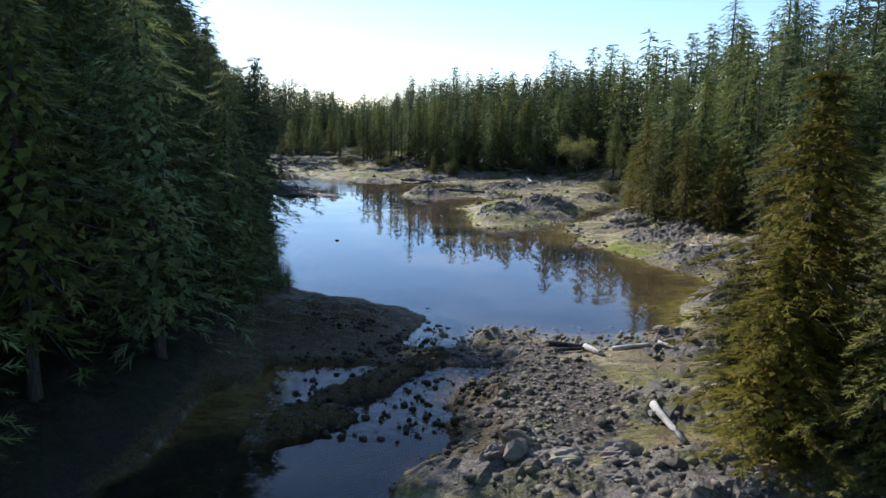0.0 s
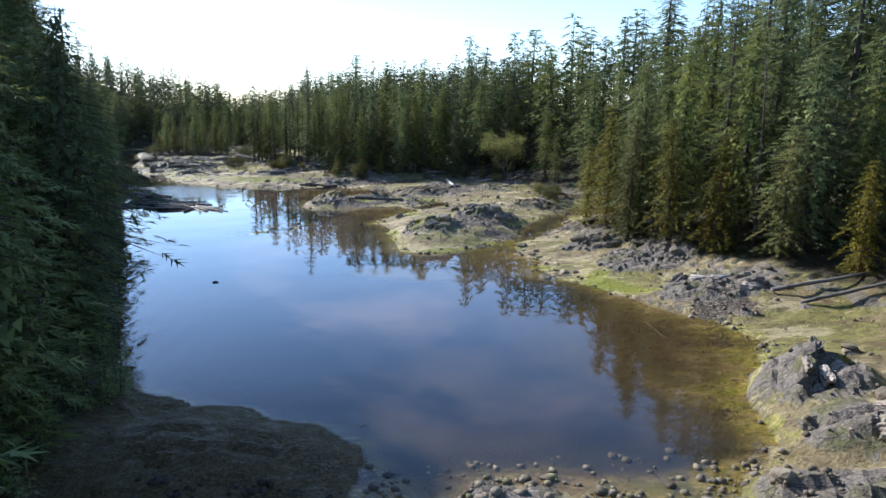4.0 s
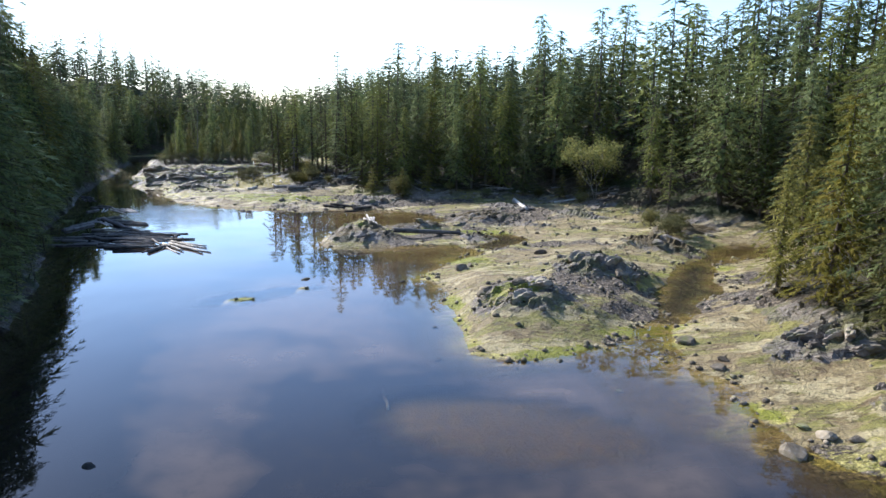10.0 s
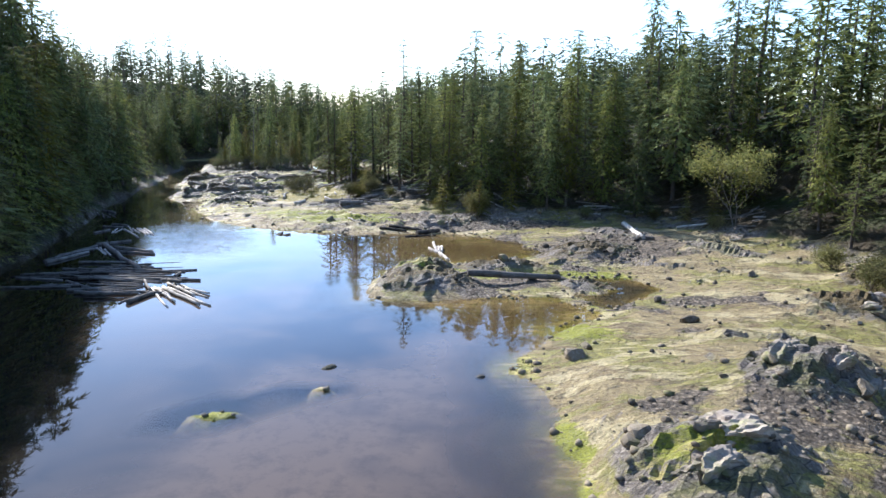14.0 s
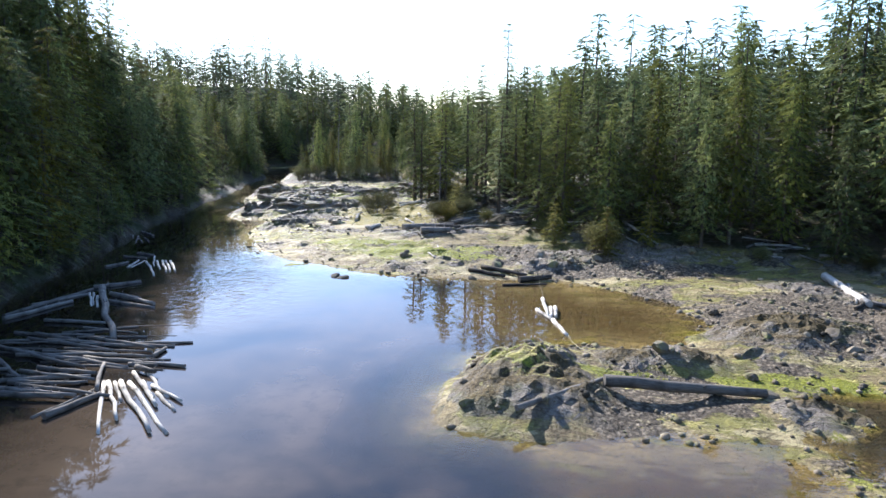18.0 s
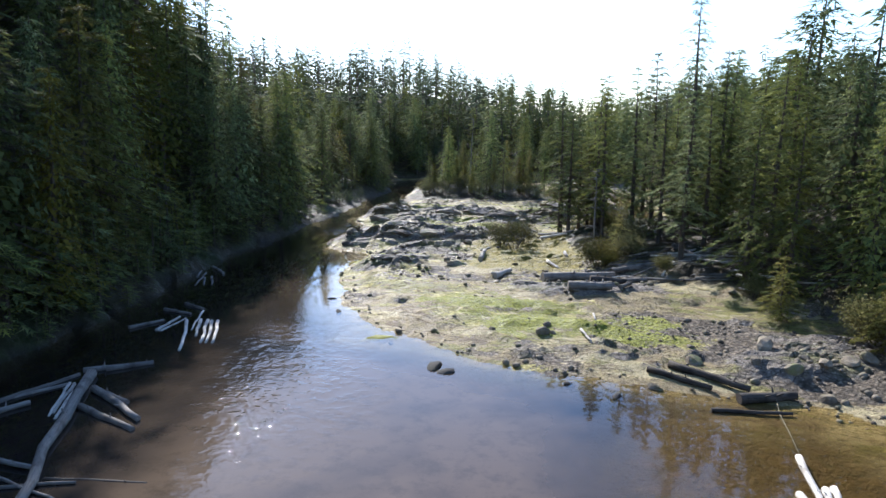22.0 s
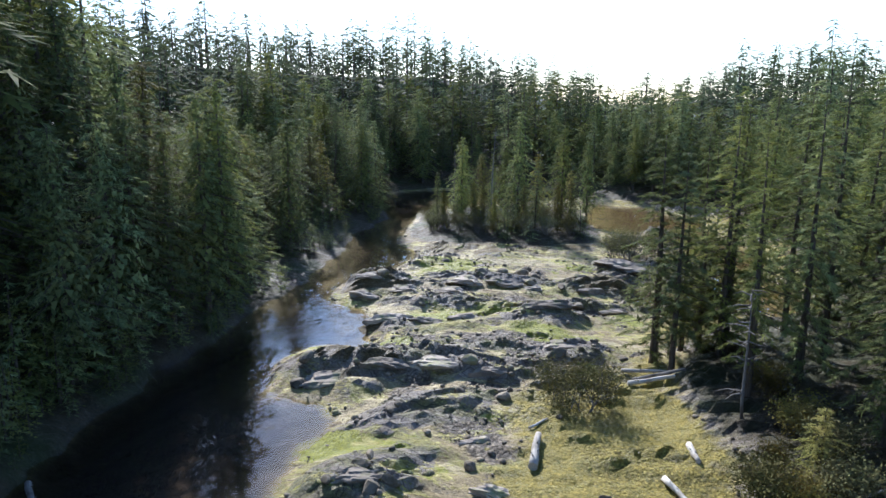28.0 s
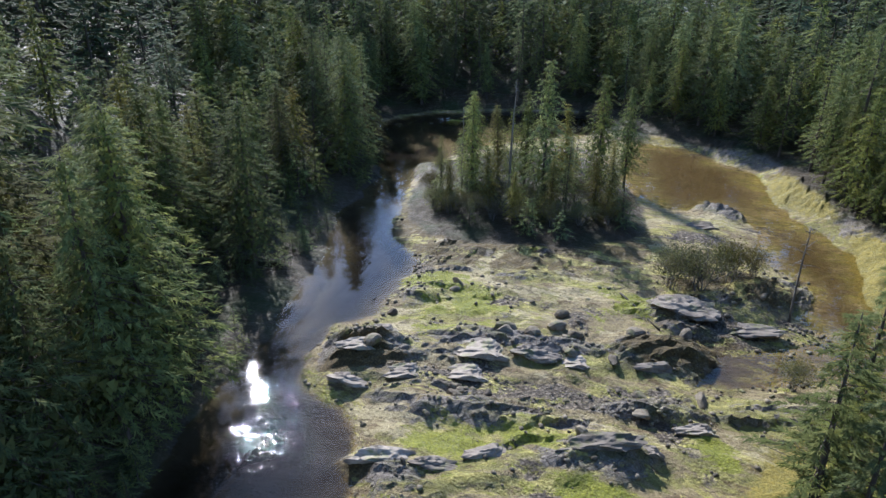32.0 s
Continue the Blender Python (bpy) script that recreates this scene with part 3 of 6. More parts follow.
def terrain(x, y):
    """Height and surface of the ground at arrays of places."""
    wx = x + 1.1 * (fbm(x, y, 3.5, 3, 3) - 0.5) * 2
    wy = y + 1.1 * (fbm(x, y, 3.5, 4, 3) - 0.5) * 2
    water = np.maximum(np.maximum(inside_distance(wx, wy, LAGOON), inside_distance(wx, wy, POND)), inside_distance(wx, wy, BAR_POOL))
    woods = inside_distance(wx, wy, WOODS)
    islet = inside_distance(wx, wy, ISLET)
    land = np.maximum(-water, 0)
    z = 0.06 + 0.75 * (1 - np.exp(-land / 7.0)) + 0.35 * (fbm(x, y, 6, 8) - 0.5) * smooth(0, 4, land)
    z += 0.10 * (fbm(x, y, 0.9, 31, 3) - 0.5) + 0.34 * (fbm(x * 0.7, y - 0.2 * x, 2.4, 35, 3) - 0.5) * smooth(0.5, 3, land)
    for row in DOMES:
        z += row[5] * patch(wx, wy, row) * smooth(0, 2, land)
    rock = np.zeros(x.shape)
    for row in CROPS:
        if row[5] <= 0:
            continue
        near = (np.abs(x - row[0]) < 14) & (np.abs(y - row[1]) < 14)
        if not near.any():
            continue
        xs, ys = x[near], y[near]
        m = patch(wx[near], wy[near], row)
        ct, st = math.cos(radians(row[4])), math.sin(radians(row[4]))
        us, vs = ((xs - row[0]) * ct + (ys - row[1]) * st) * 0.36, -(xs - row[0]) * st + (ys - row[1]) * ct
        b, gap = blocks(us + row[0], vs + row[1], row[6], 41)
        b2, gap2 = blocks(us + row[0], vs + row[1], max(0.45, row[6] * 0.5), 77)
        up = row[5] * m * (0.62 + 0.34 * b + 0.16 * b2) - 0.2 * min(1, row[5]) * m * (1 - smooth(0, 0.16, gap)) - 0.08 * m * (1 - smooth(0, 0.14, gap2))
        z[near] = z[near] + np.where(m > 0.06, up, 0)
        rock[near] = np.maximum(rock[near], smooth(0.2, 0.55, m))
    # low ribs of bedrock across the inner flats
    flats = smooth(164, 170, y) * smooth(-12, -18, x) * smooth(226, 216, y) * smooth(0.3, 2, land)
    b, gap = blocks(x * 0.34 + y * 0.1, y - 0.25 * x, 1.2, 91)
    rib = smooth(0.40, 0.66, fbm(x * 0.35, y - 0.2 * x, 3.0, 57))
    z += flats * rib * (0.10 + 0.36 * b - 0.12 * (1 - smooth(0, 0.15, gap)))
    rock = np.maximum(rock, flats * rib * 0.5)
    ribr = smooth(0.56, 0.8, fbm(x, y, 3.0, 67)) * smooth(0.5, 2.5, land) * (1 - smooth(150, 158, y))
    b, gap = blocks(x, y, 1.0, 93)
    z += ribr * (0.05 + 0.26 * b)
    rock = np.maximum(rock, ribr * 0.55)
    # sharp-crested ridges of silted bedrock, running across the way
    fold = fbm(x * 0.38 + 0.1 * y, y - 0.3 * x, 2.3, 101, 4)
    crest = np.clip(1 - np.abs(fold - 0.5) * 9, 0, 1)
    step = smooth(0.47, 0.53, fbm(x * 0.5, y - 0.3 * x, 4.5, 103, 4))
    open_flat = smooth(0.6, 3, land) * (1 - smooth(-3, 0, woods)) * (1 - smooth(-2, 0, islet)) * smooth(46, 56, y)
    z += open_flat * (0.26 * crest * smooth(0.35, 0.6, fbm(x, y, 8, 105)) + 0.24 * step) * (0.55 + 0.45 * smooth(145, 160, y))
    rock = np.maximum(rock, open_flat * crest * 0.55 * smooth(0.42, 0.62, fbm(x, y, 5, 107)))
    # hummocks of weed and silt round the inner shore
    hump = smooth(147, 151, y) * smooth(190, 170, y) * smooth(8, 0, x) * smooth(0.5, 2, land)
    z += hump * (0.55 * np.abs(fbm(x * 0.6, y - 0.25 * x, 2.6, 58, 4) - 0.5) + 0.2 * (fbm(x, y, 0.8, 59, 2) - 0.5))
    # banks and wooded slopes
    rise = smooth(-3.5, 3, woods)
    rise = np.maximum(rise, 0.6 * smooth(-1.5, 5, islet))
    z += rise * (1.3 + 0.5 * fbm(x, y, 9, 12)) + 0.32 * smooth(-4, 1, woods) * (blocks(x, y, 1.9, 33)[0] - 0.3)
    rock = np.maximum(rock, smooth(-3.5, -0.5, woods) * (1 - smooth(0.5, 3, woods)) * smooth(0.35, 0.6, fbm(x, y, 4, 71)))
    rock = np.maximum(rock, smooth(-3, 0, islet) * (1 - smooth(1, 3, islet)) * 0.9)
    back = np.maximum(woods - 3, 0)
    left = smooth(10, -30, x + 0.25 * y)
    slope = 0.17 + 0.11 * left + 0.20 * smooth(2, 38, x) * smooth(185, 150, y)
    # the hills fall to a saddle behind the head of the lagoon
    side = 0.988 * (x + 3) + 0.156 * (y - 90)
    slope *= 1 - 0.85 * np.exp(-(side / 22) ** 2) * smooth(215, 245, y)
    z += 9.0 * left * smooth(2, 18, back) * smooth(135, 112, y) + 14 * left * smooth(10, 40, back) * smooth(112, 135, y) * smooth(225, 190, y)
    bluff = smooth(8, 3, x + 0.25 * y)
    z += bluff * ((9.0 - 1.5 * smooth(160, 175, y)) * smooth(0, 7, woods - 1) * smooth(60, 100, y) * smooth(196, 184, y) + (8.0 * smooth(2, 13, back) + 5.0 * smooth(10, 30, back)) * smooth(216, 202, y) * (0.6 + 0.4 * smooth(70, 110, y)))
    z += 4.5 * smooth(4, 22, back) * smooth(-6, 8, x) * smooth(70, 100, y) * smooth(205, 182, y)
    z += np.minimum(back, 85) * slope * (0.75 + 0.5 * fbm(x, y, 60, 19, 3))
    # lagoon bed
    depth = np.minimum(0.05 + 0.055 * np.maximum(water, 0), 0.95) + 0.25 * smooth(0, -30, x + 0.18 * y) * smooth(0, 5, water)
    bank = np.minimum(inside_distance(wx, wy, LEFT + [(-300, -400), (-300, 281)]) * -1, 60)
    # deeper towards left bank and outlet; also masks the bank's painted dark
    deep_shade = np.maximum(smooth(17, 5, bank) * smooth(46, 60, y), smooth(30, 24, y)) * smooth(0, 2.5, water)
    depth += 1.1 * deep_shade
    depth *= 1 - 0.7 * smooth(27, 31, y) * smooth(47, 43, y)
    depth += 0.3 * (fbm(x, y, 14, 88) - 0.5) * smooth(1, 5, water)
    clear = np.zeros(x.shape)
    for row in AMBER:
        clear = np.maximum(clear, patch(wx, wy, row))
    clear = smooth(0.1, 0.6, clear)
    depth *= 1 - 0.55 * clear
    bed = -np.maximum(depth, 0.04) + 0.05 * fbm(x, y, 1.2, 99)
    bed = np.where(y < 38, bed - 0.35, bed)
    z = np.where(water > 0, np.where(rock > 0.15, bed + (z - 0.06), bed), z)
    for row in SHOALS:
        z = np.maximum(z, -0.9 + 0.95 * np.minimum(1, 1.3 * patch(wx, wy, row)))
    # weed on spit and bar, and painted shade along the left bank
    wrack_shade = np.maximum(smooth(0.6, -0.4, bank) * smooth(64, 56, y), smooth(-9, -7, x) * smooth(1.4, 0.4, x) * smooth(27, 29, y) * smooth(43, 41, y))
    wrack_shade = np.maximum(wrack_shade, smooth(1.2, -0.2, bank) * smooth(60, 64, y) * smooth(240, 232, y))
    forest_shade = np.maximum(smooth(-1.5, 2.5, woods), smooth(-2.5, 0.5, islet))
    weed, grass, gravel = np.zeros(x.shape), np.zeros(x.shape), np.zeros(x.shape)
    for row in WEED + SHOALS:
        weed = np.maximum(weed, patch(wx, wy, row))
    weed *= np.where(y < 110, 0.45 + 0.55 * smooth(0.4, 0.6, fbm(x, y, 2.2, 64)), 1.0)
    weed *= np.where(y > 165, 0.6 + 0.4 * smooth(0.38, 0.6, fbm(x * 0.6, y, 2.6, 62)), 1.0)
    for row in GRASS:
        grass = np.maximum(grass, patch(wx, wy, row))
    for row in GRAVEL:
        gravel = np.maximum(gravel, patch(wx, wy, row))
    for row in WRACK_SHADE:
        wrack_shade = np.maximum(wrack_shade, 0.95 * patch(wx, wy, row) * smooth(0.22, 0.55, fbm(x, y, 1.8, 23)))
    weed = np.maximum(weed, 0.55 * smooth(1.8, 0.3, land) * smooth(0.4, 0.6, fbm(x, y, 7, 61)))
    weed = np.maximum(weed, 0.48 * smooth(148, 156, y) * smooth(-10, -18, x)) * smooth(0.5, -0.5, woods) * smooth(0.3, -0.5, islet) * np.maximum(smooth(46, 58, y), smooth(4, 9, x))
    gravel = np.maximum(gravel, smooth(0.5, 0.75, fbm(x, y, 5, 44)) * 0.75)
    # the tree shade on the left bank, painted with the litter colour
    left_bank = np.maximum(smooth(7, 3, bank) * smooth(55, 60, y), smooth(258, 264, y))
    left_bank = np.maximum(left_bank, smooth(-12, -14, x) * smooth(60, 50, y))
    forest_shade = np.maximum(forest_shade, left_bank * np.maximum(smooth(-2.6, -0.6, woods), smooth(0.5, -0.6, bank)))
    forest_shade = np.maximum(forest_shade, smooth(2.5, 1.2, bank) * smooth(55, 60, y) * smooth(262, 254, y))
    rock = rock * (1 - left_bank * smooth(-3, -1, woods))
    wet = smooth(0.02, -0.12, z - np.where(y < 38, -0.35, 0.0))
    shallow = wet * clear * (1 - deep_shade) * (1 - 0.45 * smooth(78, 62, y))
    return z, {"rock": rock, "weed": weed * (1 - 0.3 * rock), "grass": grass * (1 - forest_shade), "gravel": gravel, "forest_shade": forest_shade, "wet": wet, "shallow": shallow, "deep_shade": deep_shade, "wrack_shade": wrack_shade}


def stretch(points):
    """A ladder of coordinates from (start, end, step) pieces."""
    out = []
    for a, b, step in points:
        out += list(np.linspace(a, b, max(1, int(round((b - a) / step))), endpoint=False))
    return np.array(out + [points[-1][1]])


def sheet(name, xs, ys, z, attrs, material):
    nx, ny = len(xs), len(ys)
    gx, gy = np.meshgrid(xs, ys)
    co = np.stack([gx.ravel(), gy.ravel(), z.ravel()], 1).astype(np.float32)
    k = (np.arange(ny - 1)[:, None] * nx + np.arange(nx - 1)[None, :]).ravel()
    quads = np.stack([k, k + 1, k + 1 + nx, k + nx], 1).astype(np.int32)
    me = bpy.data.meshes.new(name)
    me.vertices.add(len(co))
    me.vertices.foreach_set("co", co.ravel())
    me.loops.add(quads.size)
    me.loops.foreach_set("vertex_index", quads.ravel())
    me.polygons.add(len(quads))
    me.polygons.foreach_set("loop_start", np.arange(0, quads.size, 4, dtype=np.int32))
    soft = np.ones(len(quads), bool)
    if "rock" in attrs:
        soft = attrs["rock"].ravel()[quads[:, 0]] < 0.3
    me.polygons.foreach_set("use_smooth", soft)
    me.update(calc_edges=True)
    for key, v in attrs.items():
        me.attributes.new(key, "FLOAT", "POINT").data.foreach_set("value", v.ravel().astype(np.float32))
    me.materials.append(material)
    return new(name, me)


XS = stretch([(-2600, -400, 220), (-400, -120, 12), (-120, -70, 1.6), (-70, -58, 0.7), (-58, 30, 0.32), (30, 60, 0.8), (60, 120, 2), (120, 400, 14), (400, 2600, 220)])
YS = stretch([(-2600, -300, 230), (-300, -10, 10), (-10, 14, 1.2), (14, 80, 0.47), (80, 145, 0.38), (145, 216, 0.32), (216, 285, 0.75), (285, 330, 2.5), (330, 640, 14), (640, 3400, 230)])
GX, GY = np.meshgrid(XS, YS)
GZ, GATT = terrain(GX, GY)
ground = tagged(sheet("ground", XS, YS, GZ, GATT, GROUND), "tidal flat and banks of silt, gravel, weed and dark bedrock", "ground", kind="structure")


def ground_at(x, y):
    """Height of the ground at one place, from the sheet."""
    i = min(max(int(np.searchsorted(XS, x)) - 1, 0), len(XS) - 2)
    j = min(max(int(np.searchsorted(YS, y)) - 1, 0), len(YS) - 2)
    u, v = (x - XS[i]) / (XS[i + 1] - XS[i]), (y - YS[j]) / (YS[j + 1] - YS[j])
    return float((GZ[j, i] * (1 - u) + GZ[j, i + 1] * u) * (1 - v) + (GZ[j + 1, i] * (1 - u) + GZ[j + 1, i + 1] * u) * v)


# ---------------------------------------------------------------- water
WX = stretch([(-700, -90, 100), (-90, 60, 1.3), (60, 200, 70)])
WY = stretch([(-900, 0, 100), (0, 300, 1.3)])
wgx, wgy = np.meshgrid(WX, WY)
wz = -0.35 * smooth(42, 34, wgy)
RIFFLES = [(-4, 38, 7, 4.5, 20), (-1.5, 33, 4, 5, 0), (-47.8, 188.6, 4.6, 4.6, 20), (-50.0, 193.0, 2.4, 2.6, 0), (-47.5, 172.5, 2.4, 5.0, 20), (-60, 222, 3, 5, 30), (-66, 242, 5, 3, 20), (-28.0, 144.0, 5.0, 10.0, 30)]
ripple = np.zeros(wgx.shape)
for k, row in enumerate(RIFFLES):
    ripple = np.maximum(ripple, patch(wgx, wgy, row) * (0.6 if k < 2 else 0.62 if k < 4 else 0.4 if k < 7 else 0.7))
off = inside_distance(wgx, wgy, LAGOON)
clear = np.zeros(wgx.shape)
for row in AMBER:
    clear = np.maximum(clear, patch(wgx, wgy, row))
for row in SHOALS:
    clear = np.maximum(clear, patch(wgx, wgy, (row[0], row[1], row[2] * 2.2, row[3] * 2.2, row[4])))
murk = smooth(0.8, 4.5, off) * (1 - smooth(0.1, 0.6, clear)) * np.maximum(smooth(44, 52, wgy), smooth(26, 22, wgy))
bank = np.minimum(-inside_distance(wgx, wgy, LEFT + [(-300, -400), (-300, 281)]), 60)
# where the dark of the left bank's woods is put into the water colour
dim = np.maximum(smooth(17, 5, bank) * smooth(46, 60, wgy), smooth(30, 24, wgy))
water = tagged(sheet("water", WX, WY, wz, {"ripple": ripple, "murk": murk, "deep_shade": dim}, WATER), "still brown tidal lagoon reflecting sky and woods", "water", kind="structure")

# ---------------------------------------------------------------- helpers for things


def mesh_from(name, verts, faces, material, smooth_faces=False):
    me = bpy.data.meshes.new(name)
    me.from_pydata(verts, [], faces)
    if smooth_faces:
        me.polygons.foreach_set("use_smooth", [True] * len(me.polygons))
    me.materials.append(material)
    return me


def part(name, me, parent, label=""):
    ob = new(name, me)
    ob.parent = parent
    if label:
        ob["label"] = label
    return ob


def tube(path, radii, sides, verts, faces, cap=True, wobble=0.0, rng=None):
    """Adds a tapered round bar along a path."""
    base = len(verts)
    n = len(path)
    for i, p in enumerate(path):
        d = (path[min(i + 1, n - 1)] - path[max(i - 1, 0)]).normalized()
        a = d.orthogonal().normalized() if abs(d.z) < 0.9 else Vector((1, 0, 0)).cross(d).normalized()
        b = d.cross(a)
        for k in range(sides):
            w = 2 * math.pi * k / sides
            r = radii[i] * (1 + (wobble * (rng.random() - 0.5) if rng else 0))
            verts.append(tuple(p + a * (r * math.cos(w)) + b * (r * math.sin(w))))
    for i in range(n - 1):
        for k in range(sides):
            q = base + i * sides
            k2 = (k + 1) % sides
            faces.append((q + k, q + k2, q + sides + k2, q + sides + k))
    if cap:
        faces.append(tuple(base + k for k in range(sides))[::-1])
        faces.append(tuple(base + (n - 1) * sides + k for k in range(sides)))


# ---------------------------------------------------------------- trees


# leaflets of a twig: side, where it starts, length
LEAFLETS = {1: ((0, 0.0, 1.0),), 3: ((1, 0.0, 0.95), (-1, 0.12, 0.9), (0, 0.2, 0.8)),
            5: ((1, 0.0, 0.8), (-1, 0.1, 0.8), (1, 0.38, 0.6), (-1, 0.48, 0.6), (0, 0.3, 0.7))}


def spray(rng, at, way, up, length, width, verts, faces, leaflets):
    """One feathery twig: a spine with thin slanting leaflets."""
    side = way.cross(up)
    if side.length < 1e-4:
        side = Vector((1, 0, 0))
    side.normalize()
    thick = {1: 0.3, 3: 0.24, 5: 0.17}[leaflets]
    for s, f, l in LEAFLETS[leaflets]:
        k = len(verts)
        root = at + way * (length * f)
        if s:
            end = root + way * (length * l * 0.75) + side * (s * width * l * rng.uniform(0.7, 1.3)) - up * (length * rng.uniform(-0.02, 0.2))
            verts += [tuple(root), tuple(end), tuple(root + way * (length * thick))]
        else:
            w = width * thick
            verts += [tuple(root - side * w), tuple(at + way * length - up * (length * rng.uniform(0, 0.25))), tuple(root + side * w)]
        faces.append((k, k + 1, k + 2))


def conifer(seed, height, radius, branches, twigs, size, crown_from, sides=6, droop=0.25, ragged=0.35, leaflets=5, core=5.5):
    """Trunk and crown meshes of one conifer, with its foot at the origin."""
    rng = random.Random(seed)
    tv, tf, cv, cf = [], [], [], []
    lean = Vector((rng.uniform(-0.03, 0.03), rng.uniform(-0.03, 0.03), 0))
    path = [Vector((0, 0, -0.6)) + lean * height * f * f + Vector((0, 0, (height + 0.6) * f)) for f in (0, 0.06, 0.3, 0.55, 0.8, 1.0)]
    r0 = height * 0.0125 + 0.03
    tube(path, [r0 * 1.5, r0 * 1.1, r0 * 0.9, r0 * 0.62, r0 * 0.3, 0.015], sides, tv, tf)
    tiers = max(9, round(height * (1 - crown_from) / 0.62))
    gaps = [(rng.uniform(0.25, 0.9), rng.uniform(0, 6.28), rng.uniform(0.4, 0.8)) for _ in range(5)]
    for i in range(branches):
        f = ((i + rng.random()) / branches) ** 0.92
        f = crown_from + (1 - crown_from) * ((math.floor(f * tiers) + 0.5 + rng.uniform(-0.22, 0.22)) / tiers)
        h = height * min(f, 0.995)
        shape = min(1.0, 0.45 + 2.4 * (f - crown_from)) * (1 - f) ** 0.76 * 1.24 if f > crown_from else 0.3
        turn = i * 2.39996 + rng.uniform(-0.4, 0.4)
        long = radius * (shape + 0.05) * rng.uniform(1 - ragged, 1 + 0.5 * ragged)
        for gf, ga, gw in gaps:
            if abs(f - gf) < 0.05 and math.cos(turn - ga) > gw:
                long *= 0.45
        if long < 0.12:
            long = 0.12
        out = Vector((math.cos(turn), math.sin(turn), 0))
        root = lean * height * f * f + Vector((0, 0, h))
        rise = 0.35 * (f - 0.45)
        pts = [root, root + out * long * 0.5 + Vector((0, 0, long * (rise + 0.03))), root + out * long + Vector((0, 0, long * (rise - droop)))]
        tube([pts[0], pts[2]], [0.008 + 0.012 * long, 0.004], 3, tv, tf, cap=False)
        count = max(3, int(twigs * (0.35 + long / radius)))
        for j in range(count):
            u = 0.12 + 0.88 * (j + rng.random()) / count
            a = pts[0].lerp(pts[1], u * 2) if u < 0.5 else pts[1].lerp(pts[2], u * 2 - 1)
            swing = rng.choice((-1, 1)) * rng.uniform(0.25, 1.15) * (1.1 - 0.5 * u)
            way = (Matrix.Rotation(swing, 3, "Z") @ out + Vector((0, 0, rng.uniform(-0.45, 0.12)))).normalized()
            up = (Vector((0, 0, 1)) + Vector((rng.uniform(-0.6, 0.6), rng.uniform(-0.6, 0.6), 0))).normalized()
            ln = size * rng.uniform(0.65, 1.3) * (0.7 + 0.5 * long / radius)
            spray(rng, a, way, up, ln, ln * 0.5, cv, cf, leaflets)
    # the dense inner foliage close to the trunk
    for i in range(int(branches * core)):
        f = crown_from + (0.97 - crown_from) * (i + rng.random()) / (branches * core)
        shape = min(1.0, 0.45 + 2.4 * (f - crown_from)) * (1 - f) ** 0.76 * 1.24
        turn = i * 2.39996 + rng.uniform(-0.5, 0.5)
        out = Vector((math.cos(turn), math.sin(turn), 0))
        side = Vector((-out.y, out.x, rng.uniform(-0.5, 0.5)))
        r, w = radius * shape * rng.uniform(0.12, 0.58), radius * (0.018 + 0.034 * shape) * rng.uniform(0.7, 1.3)
        at = lean * height * f * f + Vector((0, 0, height * f)) + out * r
        drop = Vector((0, 0, -1)) * w * rng.uniform(1.2, 2.2) + out * w * rng.uniform(0.2, 1.0)
        k = len(cv)
        cv += [tuple(at - side * w), tuple(at + drop), tuple(at + side * w)]
        cf.append((k, k + 1, k + 2))
    return tv, tf, cv, cf


def tree_kind(name, bark, leaf, args, label, category="tree", group="trees of the shore woods"):
    tv, tf, cv, cf = conifer(*args[:7], **args[7])
    root = new(name)
    root.empty_display_size = 0.3
    part("trunk", mesh_from(name + "_trunk", tv, tf, bark, True), root)
    part("crown", mesh_from(name + "_crown", cv, cf, leaf), root)
    return tagged(root, label, category, group)

LABELS = {
    "fir": "dark green fir with layered drooping boughs at the woods' edge",
    "cedar": "olive green cedar with dense boughs reaching to the ground",
    "thin_fir": "tall thin fir with sparse ragged boughs and bare lower trunk",
    "small_fir": "young light green fir on the edge of the shore",
}
KINDS = {
    "fir": [tree_kind("fir_tree", BARK, FIR, (11 + k, 15.0, 3.9 + 0.25 * k, 140, 10, 0.70, 0.06 + 0.03 * k, {"droop": 0.30, "ragged": 0.42}), LABELS["fir"]) for k in range(4)],
    "cedar": [tree_kind("cedar_tree", BARK, CEDAR, (31 + k, 12.0, 3.0, 140, 12, 0.54, 0.04, {"droop": 0.36, "ragged": 0.38}), LABELS["cedar"]) for k in range(2)],
    "thin_fir": [tree_kind("thin_fir_tree", BARK, FIR, (51 + k, 17.0, 2.9, 120, 11, 0.56, 0.12, {"droop": 0.34, "ragged": 0.6, "core": 0.9}), LABELS["thin_fir"]) for k in range(2)],
    "small_fir": [tree_kind("young_fir", BARK, CEDAR, (71, 5.0, 1.5, 70, 12, 0.36, 0.04, {"droop": 0.2, "ragged": 0.35}), LABELS["small_fir"])],
}
KINDS["near_cedar"] = [tree_kind("cedar_tree", BARK, CEDAR, (91 + k, 13.0, 3.2, 210, 24, 0.42, 0.03, {"droop": 0.36, "ragged": 0.42}), LABELS["cedar"]) for k in range(2)]
KINDS["near_fir"] = [tree_kind("thin_fir_tree", BARK, AIRY, (95 + k, 16.0, 2.7, 120, 21, 0.48, 0.05 + 0.08 * k, {"droop": 0.26, "ragged": 0.85, "core": 0.9}), LABELS["thin_fir"]) for k in range(2)]
